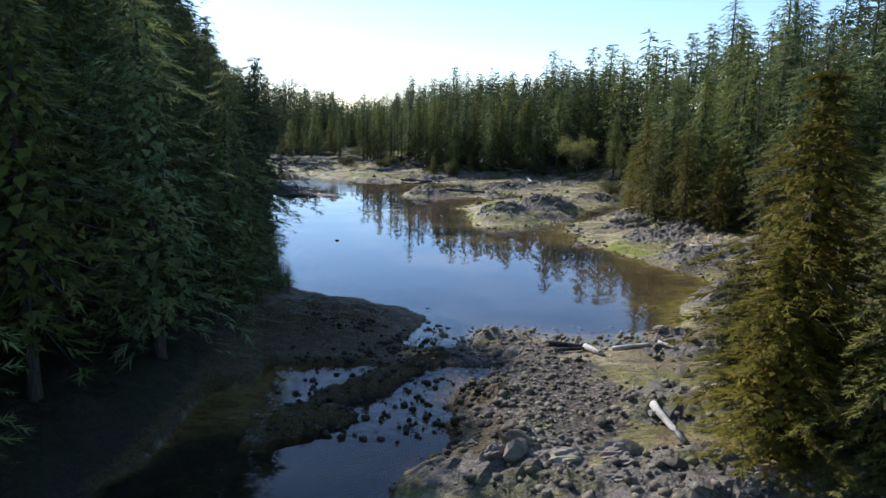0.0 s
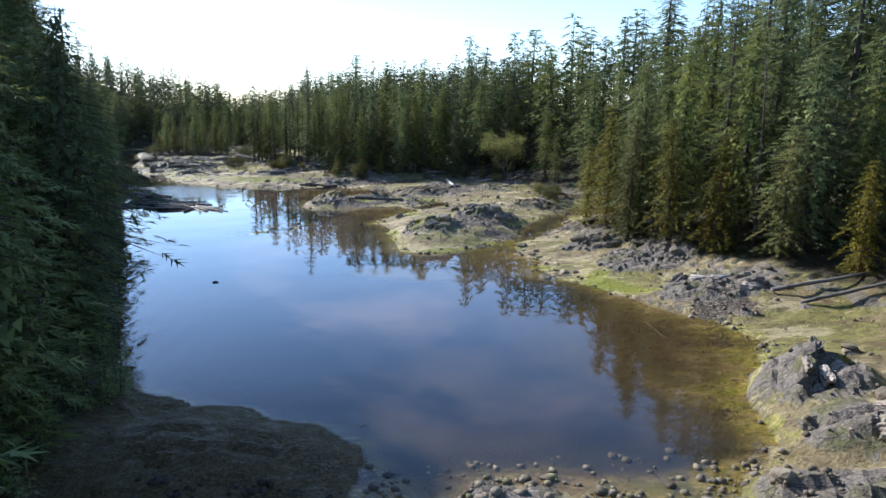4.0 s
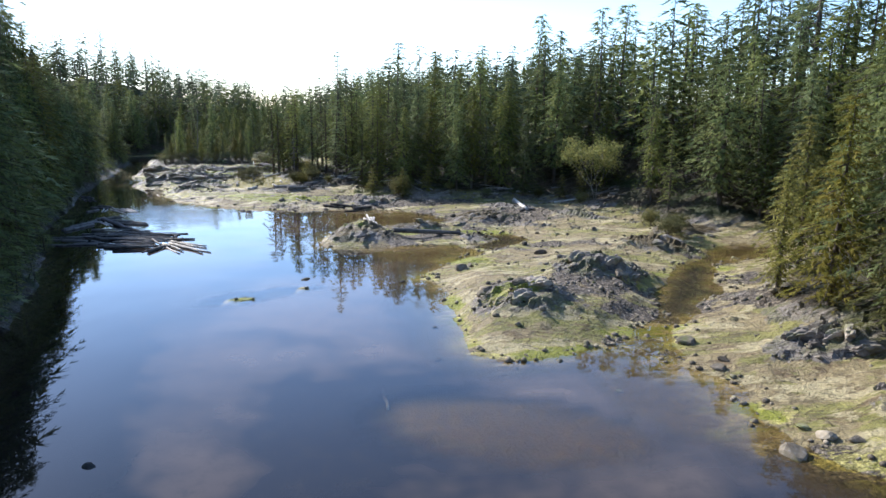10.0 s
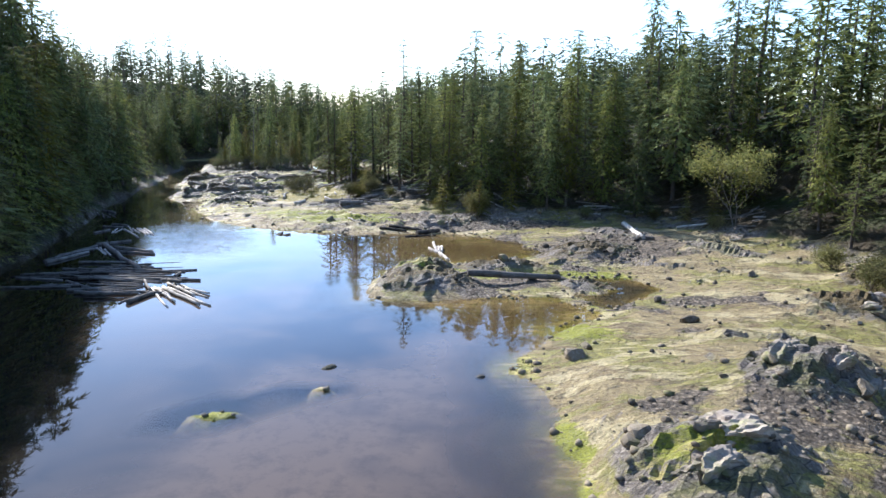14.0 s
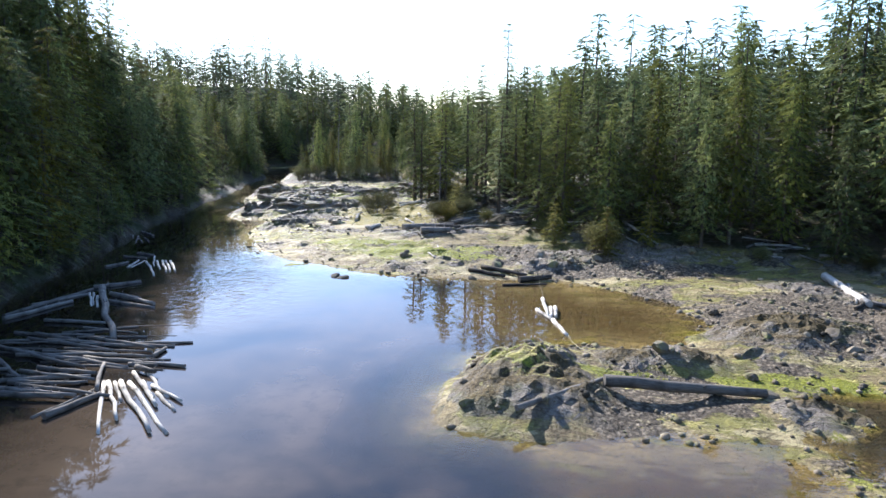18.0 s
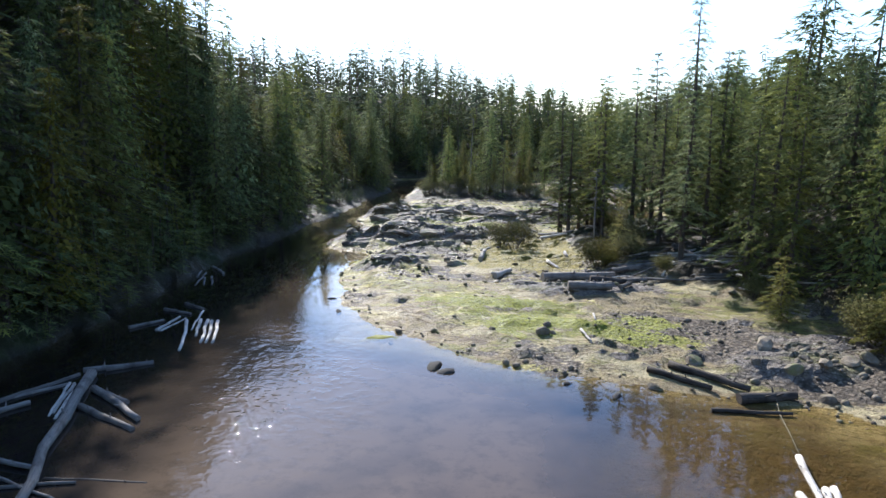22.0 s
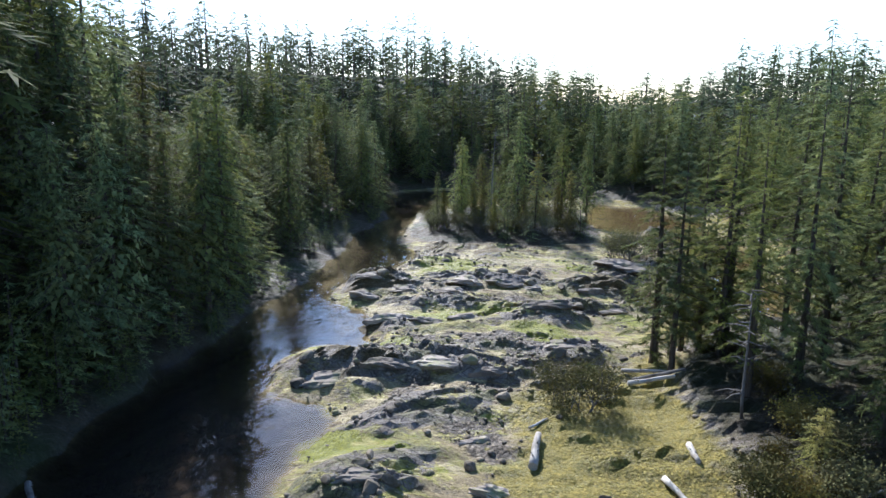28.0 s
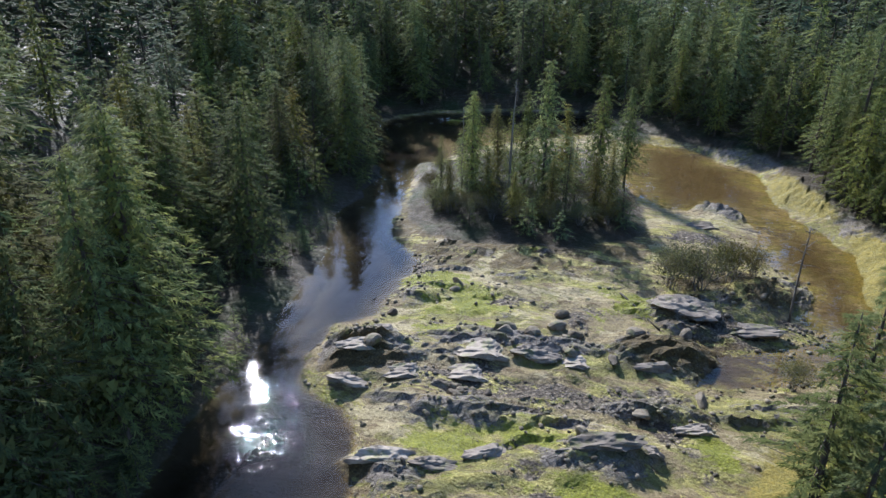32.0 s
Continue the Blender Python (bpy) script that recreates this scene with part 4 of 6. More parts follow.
KINDS["point_fir"] = [tree_kind("fir_tree", BARK, AIRY, (98 + k, 15.0, 3.0, 150, 20, 0.46, 0.02 + 0.05 * k, {"droop": 0.28, "ragged": 0.6, "core": 2.5}), LABELS["fir"]) for k in range(2)]
HEIGHTS = {"point_fir": 15.0, "near_cedar": 13.0, "near_fir": 16.0, "fir": 15.0, "cedar": 12.0, "thin_fir": 17.0, "small_fir": 5.0}
used = set()


def plant(kind, x, y, height, rng, label="", wide=1.0):
    pick = rng.randrange(len(KINDS[kind]))
    s = height / HEIGHTS[kind]
    m = pose(x, y, ground_at(x, y) - 0.05, 0, 0, rng.uniform(0, 360))
    ob = KINDS[kind][pick]
    if (kind, pick) in used:
        ob = copy_thing(ob, m)
    used.add((kind, pick))
    ob.matrix_basis = m
    ob.scale = (s * wide, s * wide, s)
    if label:
        ob["label"] = label
    return ob


rng = random.Random(5)
PLANTED = []
# trees that stand out: kind, x, y, height, width
MARKED = [
    ("near_cedar", 14.6, 27.0, 14.5, 1.4), ("near_cedar", 12.9, 24.6, 8.5, 1.5), ("near_cedar", 13.6, 30.4, 7.0, 1.3), ("near_cedar", 17.5, 31.5, 13.0, 1.1), ("near_cedar", 16.0, 22.0, 12.0, 1.1), ("near_cedar", 20.0, 26.0, 15, 1.1), ("near_cedar", 19.0, 36.5, 11, 1.0),
    ("fir", 24.0, 33.0, 15.5, 1.1), ("near_cedar", 18.5, 18.0, 13, 1.1), ("fir", 23, 24, 15.5, 1.1),
    ("cedar", 26.0, 96.0, 9.0, 0.9), ("cedar", 26.4, 91.0, 13.0, 0.95), ("fir", 28.8, 88.0, 17.0, 0.9), ("cedar", 26.6, 85.5, 12.0, 0.9), ("cedar", 28.5, 81.0, 11.5, 0.95),
    ("fir", 31.0, 84.0, 17.5, 0.9), ("cedar", 31.0, 77.0, 10.5, 0.95), ("fir", 34.5, 79.0, 19, 0.95), ("cedar", 34.0, 72.0, 10.5, 1.0), ("fir", 36.5, 73.0, 17, 1.0),
    ("thin_fir", 36, 85, 21, 0.9), ("fir", 30.5, 93, 16.5, 0.9), ("thin_fir", 57.4, 144, 27, 1.1), ("fir", 40, 100, 20, 1.0), ("fir", 38, 92, 20, 1.0), ("fir", 42, 86, 21, 1.0), ("fir", 46, 110, 20, 1.0), ("fir", 50, 121, 21, 1.0), ("fir", 36, 98, 17, 1.0), ("fir", 48, 101, 21, 1.0), ("thin_fir", 44, 92, 24, 1.1),
    ("fir", 10.3, 157.5, 13.0, 0.85), ("fir", 20.0, 153.5, 12.0, 0.9), ("fir", 12.7, 158, 15.5, 0.9), ("fir", 17, 158, 14, 0.8), ("thin_fir", 31, 156, 17, 0.9),
    ("small_fir", 2.0, 155.5, 4.6, 1.1), ("small_fir", 6.0, 158, 4.5, 1.0), ("small_fir", 27, 148, 4.0, 1.0),
    ("small_fir", -2.5, 161, 4.2, 1.1), ("small_fir", 25, 150.5, 3.5, 1.0), ("small_fir", -14, 173.5, 3.6, 1.1),
    ("thin_fir", -9.0, 181.5, 21.0, 0.95), ("near_fir", -14.0, 183.0, 15.5, 0.9), ("near_fir", -18.0, 186.5, 15.0, 0.9), ("near_fir", -20.6, 185.5, 13.5, 0.9), ("near_fir", -16.5, 181.0, 14.0, 0.85),
    ("near_fir", -11.0, 177.0, 14, 0.9), ("near_fir", -12.5, 186.5, 17, 0.9), ("near_fir", -21.8, 187.2, 14.5, 1.2), ("near_fir", -20.3, 189.8, 10.5, 1.3), ("near_fir", -19.2, 188.4, 9.0, 1.2), ("near_fir", -17.7, 187.5, 15.5, 1.0), ("near_fir", -19.5, 193.5, 14.0, 0.9),
    ("near_fir", -14, 193, 16, 0.9), ("near_fir", -15.5, 198.0, 15, 0.9), ("near_fir", -9.5, 191, 17, 0.9),
    ("fir", -43.4, 231.0, 15.0, 0.85), ("fir", -38.4, 234.5, 13.5, 0.85), ("fir", -51.0, 230.0, 11.5, 0.8), ("thin_fir", -47.5, 232.5, 9.5, 0.8), ("thin_fir", -40.5, 229.0, 9.0, 0.8),
    ("thin_fir", -54.2, 229.0, 7.5, 0.8), ("cedar", -36.2, 230.5, 8.0, 0.8), ("thin_fir", -45.5, 226.5, 7.0, 0.8), ("cedar", -50, 236, 9, 0.9), ("fir", -36.5, 243, 12, 0.8), ("fir", -46.5, 235, 11, 0.9), ("fir", -53, 236, 10, 0.9), ("cedar", -48.5, 228, 6.5, 1.0), ("cedar", -41.5, 226.8, 6.0, 1.0), ("cedar", -37.5, 228.6, 6.5, 1.0), ("cedar", -52.3, 227, 5.5, 1.0), ("cedar", -45, 225.5, 5.0, 1.0), ("cedar", -43, 240, 9, 0.9),
    ("fir", -66.4, 200.5, 16.0, 1.05), ("fir", -69.5, 206.0, 15.0, 1.05), ("fir", -63.5, 208, 15, 0.95), ("thin_fir", -72.5, 246.5, 15, 0.95), ("thin_fir", -75.5, 249.0, 14, 0.9), ("cedar", -70.5, 244.5, 10, 0.9),
    ("fir", -77.5, 247, 13, 0.9), ("fir", -57.2, 189.4, 19, 0.95), ("fir", -59.6, 191.2, 18, 1.0), ("fir", -55.6, 185.2, 17, 0.95), ("fir", -62.4, 194.6, 17, 1.0), ("fir", -54.8, 180.5, 15, 0.95), ("fir", -53.4, 174.5, 15, 0.95),
]
for kind, x, y, h, wide in MARKED:
    plant(kind, x, y, h, rng, wide=wide)
    PLANTED.append((x, y))
# the front rows of the woods
cand = np.array([(rng.uniform(-110, 75), rng.uniform(8, 315)) for _ in range(30000)])
dw = inside_distance(cand[:, 0], cand[:, 1], WOODS)
EDGE = 285
# the yellow-green broad-leaved tree keeps an open front
placed = list(PLANTED) + [(29.0, 147.0), (28.4, 144.4), (27.6, 141.8), (26.8, 139.2), (31.2, 145.6), (26.6, 147.0), (27.2, 149.4), (25.6, 151.4), (23.9, 153.4), (22.2, 155.6)]
count = len(MARKED)
for (x, y), d in zip(cand, dw):
    if count >= EDGE or not 0.3 < d < 7.5:
        continue
    if (y < 25 and x > 0) or x > 62 or (-26 < x < -14.5 and 168 < y < 184.5) or min((x - a) ** 2 + (y - b) ** 2 for a, b in placed) < (2.9 + 0.12 * d) ** 2:
        continue
    kind = rng.choice(("fir", "fir", "fir", "thin_fir")) if x > -25 or y > 230 else rng.choice(("fir", "fir", "cedar"))
    if 50 < y < 104 and x > 20 and d < 4:
        kind = rng.choice(("cedar", "cedar", "fir"))
    h = rng.uniform(8.5, 14) if d < 2.2 else rng.uniform(11, 18)
    if -25 < x < 24 and 150 < y < 205:
        h = rng.uniform(12, 16.5)
    elif x < -12 and y < 235:
        h = rng.uniform(14.5, 18.5) if y < 186 else rng.uniform(9, 13.5)
    if -25 < x < 0 and 162 < y < 204:
        kind = rng.choice(("near_fir", "point_fir"))
    plant(kind, x, y, h, rng, wide=rng.uniform(0.85, 1.1))
    placed.append((x, y))
    count += 1

# thin firs inside the point of the woods that the way passes closest to
count = 0
for (x, y), d in zip(cand, dw):
    if not (-25 < x < 4 and 160 < y < 200 and 1.5 < d < 13) or (x < -14.5 and y < 184.5) or count >= 64:
        continue
    if min((x - a) ** 2 + (y - b) ** 2 for a, b in placed) < 3.4 ** 2:
        continue
    plant("near_fir" if d < 3 else "point_fir", x, y, rng.uniform(12, 16.5), rng, wide=rng.uniform(0.9, 1.15))
    placed.append((x, y))
    count += 1


def woods_stuff(name, leaf, sites, variants, label):
    """Uncountable trees joined into one sheet of crowns and one of trunks."""
    root = tagged(new(name), label, "woods", kind="stuff")
    for part_name, pick, mat in (("crowns", 2, leaf), ("trunks", 0, BARK)):
        allv, allf, tones, base = [], [], [], 0
        for x, y, h, turn, wide, which in sites:
            v, f = variants[which][pick]
            c, s = math.cos(turn), math.sin(turn)
            k = h / 15.0
            w = np.empty_like(v)
            w[:, 0] = (v[:, 0] * c - v[:, 1] * s) * k * wide + x
            w[:, 1] = (v[:, 0] * s + v[:, 1] * c) * k * wide + y
            w[:, 2] = v[:, 2] * k + ground_at(x, y) - 0.1
            allv.append(w)
            allf.append(f + base)
            base += len(v)
            tones.append(np.full(len(v), (x * 12.9898 + y * 78.233) % 1.0, np.float32))
        co, tri = np.concatenate(allv).astype(np.float32), np.concatenate(allf).astype(np.int32)
        me = bpy.data.meshes.new(name + "_" + part_name)
        me.vertices.add(len(co))
        me.vertices.foreach_set("co", co.ravel())
        me.loops.add(tri.size)
        me.loops.foreach_set("vertex_index", tri.ravel())
        me.polygons.add(len(tri))
        me.polygons.foreach_set("loop_start", np.arange(0, tri.size, 3, dtype=np.int32))
        me.update(calc_edges=True)
        me.attributes.new("tone", "FLOAT", "POINT").data.foreach_set("value", np.concatenate(tones))
        me.materials.append(mat)
        part(part_name, me, root)
    return root


def stuff_variant(seed, branches, twigs, size, frm, leaflets=1, core=3.0):
    """A plain conifer for the woods behind: arrays of the trunk and the crown, as triangles."""
    tv, tf, cv, cf = conifer(seed, 15.0, 3.9, branches, twigs, size, frm, sides=4, droop=0.3, ragged=0.4, leaflets=leaflets, core=core)
    stem = [f for f in tf if max(f) < 24]
    tri = [(f[0], f[i], f[i + 1]) for f in stem for i in range(1, len(f) - 1)]
    t = (np.array(tv)[:24], np.array(tri))
    return {0: t, 2: (np.array(cv), np.array(cf))}


near_kinds = [stuff_variant(101 + k, 84, 6, 1.05, 0.12, 3, 4.0) for k in range(4)]
far_kinds = [stuff_variant(131 + k, 40, 8, 1.35, 0.14, 1, 2.0) for k in range(4)]
brush_kinds = [stuff_variant(151 + k, 26, 6, 1.15, 0.04, 3, 4.0) for k in range(4)]
mid_sites, far_sites = [], []
cells = {}
for (x, y) in placed:
    cells.setdefault((int(x // 5), int(y // 5)), []).append((x, y))
cand = np.array([(rng.uniform(-230, 190), rng.uniform(-60, 420)) for _ in range(60000)])
dw = inside_distance(cand[:, 0], cand[:, 1], WOODS)
for (x, y), d in zip(cand, dw):
    if not 2.0 < d < 105 or len(mid_sites) + len(far_sites) > 2400:
        continue
    gap = (3.3 if x < -12 and y < 190 and d < 14 else 4.2) if d < 25 else 5.4
    if (y < 20 and d > 25) or (y < 15 and 0 < x < 26) or (x > 60 and d > 60) or (-26 < x < 2 and 160 < y < 206 and d < 15):
        continue
    ci, cj = int(x // 5), int(y // 5)
    if any((x - a) ** 2 + (y - b) ** 2 < gap * gap for i in (-1, 0, 1) for j in (-1, 0, 1) for a, b in cells.get((ci + i, cj + j), ())):
        continue
    cells.setdefault((ci, cj), []).append((x, y))
    site = (x, y, (rng.uniform(12, 19) if rng.random() < 0.9 else rng.uniform(19, 23)) * (0.62 if x < -36 and 200 < y < 240 and d < 30 else 1.0), rng.uniform(0, 6.28), rng.uniform(0.9, 1.25), rng.randrange(4))
    (mid_sites if d < 22 else far_sites).append(site)
woods_stuff("woods_edge", WOODFIR, mid_sites, near_kinds, "dense dark fir woods standing behind the shore trees")
brush_sites = []
cand = np.array([(rng.uniform(-82, -12), rng.uniform(40, 262)) for _ in range(26000)])
dw = inside_distance(cand[:, 0], cand[:, 1], WOODS)
for (x, y), d in zip(cand, dw):
    if (-2.4 if y < 190 or y > 228 else -8.0) < d < 3.2 and not (x > -34 and y > 150) and len(brush_sites) < 900 and ground_at(x, y) > 0.1 and (y < 186 or rng.random() < 0.5):
        brush_sites.append((x, y, rng.uniform(2.2, 7.0) if d > 0 else rng.uniform(1.2, 2.8), rng.uniform(0, 6.28), rng.uniform(1.0, 1.6), rng.randrange(4)))
islet_sites = []
cand = np.array([(rng.uniform(-60, -32), rng.uniform(219, 253)) for _ in range(1500)])
dw = inside_distance(cand[:, 0], cand[:, 1], ISLET)
for (x, y), d in zip(cand, dw):
    if d > 0.8 and len(islet_sites) < 60:
        islet_sites.append((x, y, rng.uniform(1.6, 4.6), rng.uniform(0, 6.28), rng.uniform(1.1, 1.6), rng.randrange(4)))
woods_stuff("islet_brush", WOODFIR, islet_sites, brush_kinds, "dense low brush under the firs of the islet")
woods_stuff("bank_brush", WOODFIR, brush_sites, brush_kinds, "dark low brush overhanging the shaded bank of the lagoon")
woods_stuff("woods_hill", FARFIR, far_sites, far_kinds, "far fir woods covering the hills round the lagoon")

# ---------------------------------------------------------------- broad-leaved trees, shrubs and dead trees


def limbs(rng, start, way, length, radius, level, tv, tf, tips):
    """A forking limb; leaf places gather in tips."""
    bend = Vector((rng.uniform(-0.3, 0.3), rng.uniform(-0.3, 0.3), rng.uniform(0, 0.25)))
    mid = start + way * length * 0.5 + bend * length * 0.15
    end = start + (way + bend * 0.5).normalized() * length
    tube([start, mid, end], [radius, radius * 0.8, radius * 0.6], 5 if level > 1 else 4, tv, tf, cap=False)
    if level == 0:
        tips += [mid, end]
        return
    tips.append(end)
    for _ in range(rng.choice((2, 3))):
        spread = Vector((rng.uniform(-1, 1), rng.uniform(-1, 1), rng.uniform(-0.15, 0.6)))
        limbs(rng, mid.lerp(end, rng.uniform(0.4, 1)), (way * 0.8 + spread * 0.75).normalized(), length * rng.uniform(0.7, 0.95), radius * 0.62, level - 1, tv, tf, tips)


def leaf_clump(rng, at, size, count, leaf, cv, cf):
    for _ in range(count):
        p = at + Vector((rng.gauss(0, size), rng.gauss(0, size), rng.gauss(0, size * 0.7)))
        a = Vector((rng.uniform(-1, 1), rng.uniform(-1, 1), rng.uniform(-0.7, 0.7))).normalized()
        b = a.orthogonal().normalized()
        k = len(cv)
        s = leaf * rng.uniform(0.6, 1.4)
        cv += [tuple(p), tuple(p + a * s + b * s * 0.4), tuple(p + a * s * 1.7), tuple(p + a * s - b * s * 0.4)]
        cf.append((k, k + 1, k + 2, k + 3))


def leafy(name, seed, height, stems, level, clump, count, leaf, bark, leaves, label, category, spread=0.25):
    rng = random.Random(seed)
    tv, tf, cv, cf, tips = [], [], [], [], []
    for k in range(stems):
        w = Vector((rng.uniform(-spread, spread), rng.uniform(-spread, spread), 1)).normalized()
        limbs(rng, Vector((rng.uniform(-0.1, 0.1) * stems * 0.5, rng.uniform(-0.1, 0.1) * stems * 0.5, -0.3)), w, height * (0.45 if stems < 4 else 0.26) * rng.uniform(0.8, 1.1), height * 0.009 + 0.008, level, tv, tf, tips)
    for t in tips:
        leaf_clump(rng, t, clump, count, leaf, cv, cf)
    root = new(name)
    part("trunk", mesh_from(name + "_wood", tv, tf, bark, True), root)
    part("crown", mesh_from(name + "_leaves", cv, cf, leaves), root)
    return tagged(root, label, category)


def set_down(ob, x, y, turn=0.0, scale=1.0, sink=0.0):
    ob.matrix_basis = pose(x, y, ground_at(x, y) - sink, 0, 0, turn)
    ob.scale = (scale, scale, scale)
    return ob


def copies(ob, rows, group):
    """Sets the first one down at the first row and copies at the others: x, y, turn, scale."""
    ob["group"] = group
    for k, (x, y, turn, s) in enumerate(rows):
        o = ob if k == 0 else copy_thing(ob, pose(x, y, 0))
        set_down(o, x, y, turn, s)


arbutus = leafy("arbutus_tree", 3, 7.2, 3, 4, 0.5, 20, 0.16, GREYBARK, BROAD, "yellow-green broad-leaved tree among dark firs", "tree", 0.35)
set_down(arbutus, 28.6, 146.0, 0, 0.92)
set_down(leafy("shore_bush", 8, 2.3, 12, 3, 0.22, 16, 0.042, GREYBARK, SHRUB, "round olive bush alone on the grass flat", "bush", 0.75), -25.4, 179.6, 0, 1.7)
copies(leafy("shore_shrub", 21, 2.4, 7, 3, 0.30, 13, 0.06, BARK, SHRUB, "low olive shrub at the foot of the woods", "shrub", 0.5),
       [(-16.1, 172.8, 30, 1.4), (-14.6, 177.6, 75, 1.3), (-13.2, 175.2, 10, 1.4), (-15.4, 180.8, 220, 1.2), (-12.6, 172.6, 310, 1.2), (-15.0, 171.8, 140, 1.2), (1.5, 157.5, 10, 1.6), (2.6, 158.4, 200, 1.4), (-4, 165, 80, 0.9), (-15.5, 174.5, 200, 0.9), (26.5, 146, 130, 0.9), (29.6, 123.2, 40, 1.5), (30.6, 124.2, 120, 1.3), (30.8, 130, 250, 1.3),
        (9.5, 157.4, 300, 0.8), (14.5, 155.2, 60, 0.8), (-10, 169.5, 0, 0.8), (-19, 201, 150, 1.0), (22, 152, 210, 0.8)],
       "shrubs along the shore")
copies(leafy("thicket_shrub", 33, 3.6, 7, 3, 0.36, 8, 0.065, GREYBARK, SHRUB, "thin half-bare shrub with upright grey stems", "shrub", 0.3),
       [(-29.0, 217.2, 0, 1.3), (-26.8, 217.6, 60, 1.5), (-24.2, 219.2, 120, 1.25), (-22.6, 220.8, 200, 1.1), (-28.2, 219.4, 250, 1.3), (-25.2, 221.4, 30, 1.2), (-54.5, 227.5, 20, 1.0), (-52.0, 226.0, 100, 1.0), (-49.5, 225.5, 170, 0.95),
        (-47.0, 225.0, 240, 1.0), (-43.8, 224.8, 310, 0.9), (-41.0, 225.4, 40, 1.0), (-38.5, 226.5, 90, 0.95), (-36.0, 228.5, 150, 0.9), (-34.8, 232.0, 210, 0.9), (-56.8, 232.0, 0, 1.0),
        (-48.0, 229.0, 60, 1.1), (-53.0, 233.5, 30, 1.0), (-45.0, 229.5, 10, 1.0), (-40.5, 233.0, 70, 1.0), (-57.8, 238.5, 100, 0.9), (-20.2, 206.5, 0, 0.9), (-18.5, 199, 50, 1.0), (-17.0, 203.5, 20, 1.0)],
       "shrubs on the islet and ridge")


def dead_tree(seed, height, branches, reach):
    rng = random.Random(seed)
    v, f = [], []
    lean = Vector((rng.uniform(-0.05, 0.05), rng.uniform(-0.05, 0.05), 0))
    pts = [Vector((0, 0, -0.4)) + lean * height * t * t + Vector((rng.uniform(-0.06, 0.06), rng.uniform(-0.06, 0.06), height * t)) for t in (0, 0.2, 0.45, 0.7, 0.9, 1.0)]
    r = height * 0.008 + 0.02
    tube(pts, [r * 1.3, r, r * 0.85, r * 0.6, r * 0.4, r * 0.2], 7, v, f)
    bv, bf = [], []
    for k in range(branches):
        t = rng.uniform(0.3, 0.98)
        i = min(4, int(t * 5))
        root = pts[i].lerp(pts[i + 1], rng.random())
        w = rng.uniform(0, 6.28)
        out = Vector((math.cos(w), math.sin(w), rng.uniform(-0.25, 0.3)))
        ln = reach * rng.uniform(0.3, 1.0) * (1.15 - t * 0.6)
        tube([root, root + out * ln * 0.55 + Vector((0, 0, rng.uniform(-0.1, 0.1))), root + out * ln + Vector((0, 0, rng.uniform(-0.35, 0.15)))], [0.045, 0.03, 0.01], 4, bv, bf, cap=False)
    f += [tuple(i + len(v) for i in q) for q in bf]
    root = tagged(new("dead_tree", mesh_from("dead_tree", v + bv, f, BARK if height > 15 else GREYBARK, True)), "bare grey dead tree with broken branches", "tree", "dead trees")
    return root


for k, (x, y, h, n, r) in enumerate([(34.4, 76.4, 17.0, 26, 1.7), (-18.6, 197.6, 9.5, 30, 2.2), (-16.8, 178.6, 7.0, 26, 1.6),
                                     (-19.9, 216.0, 8.5, 24, 1.8), (-47.0, 230.5, 13.0, 14, 0.8), (-52.5, 231, 10, 14, 0.8)]):
    set_down(dead_tree(200 + k, h, n, r), x, y, 40 * k)

# ---------------------------------------------------------------- drift logs


def log_mesh(seed, length, radius, material, bent=0.02, knots=3):
    """A weathered log along x, from its one end, lying on z = 0."""
    rng = random.Random(seed)
    v, f = [], []
    n = 6
    off = [(rng.uniform(-1, 1) * bent * length, rng.uniform(-0.2, 0.2) * bent * length) for _ in range(n)]
    path = [Vector((length * i / (n - 1), off[i][0] * math.sin(math.pi * i / (n - 1)), radius + off[i][1] * math.sin(math.pi * i / (n - 1)))) for i in range(n)]
    tube(path, [radius * (1.08 - 0.34 * i / (n - 1)) for i in range(n)], 9, v, f, wobble=0.12, rng=rng)
    for _ in range(knots):
        i = rng.randrange(1, n - 1)
        w = rng.uniform(0.3, 2.8)
        d = Vector((rng.uniform(-0.2, 0.4), math.cos(w), math.sin(w)))
        tube([path[i], path[i] + d * radius * rng.uniform(1.3, 2.2)], [radius * 0.28, radius * 0.12], 5, v, f)
    return mesh_from("drift_log", v, f, material, True)


LOGSEED = [0]


def lay_log(x0, y0, x1, y1, radius, material, label, group, z=None, lift=0.0, name="drift_log"):
    LOGSEED[0] += 1
    length = math.hypot(x1 - x0, y1 - y0)
    za = max(ground_at(x0, y0), -0.1) if z is None else z
    zb = max(ground_at(x1, y1), -0.1) if z is None else z
    me = log_mesh(LOGSEED[0], length, radius, material)
    me.polygons.foreach_set("use_smooth", [len(p.vertices) == 4 for p in me.polygons])
    ob = new(name, me)
    slope = math.degrees(math.atan2(zb - za, length))
    ob.matrix_basis = pose(x0, y0, za - 0.25 * radius + lift, 0, -slope, math.degrees(math.atan2(y1 - y0, x1 - x0)))
    return tagged(ob, label, "log", group)


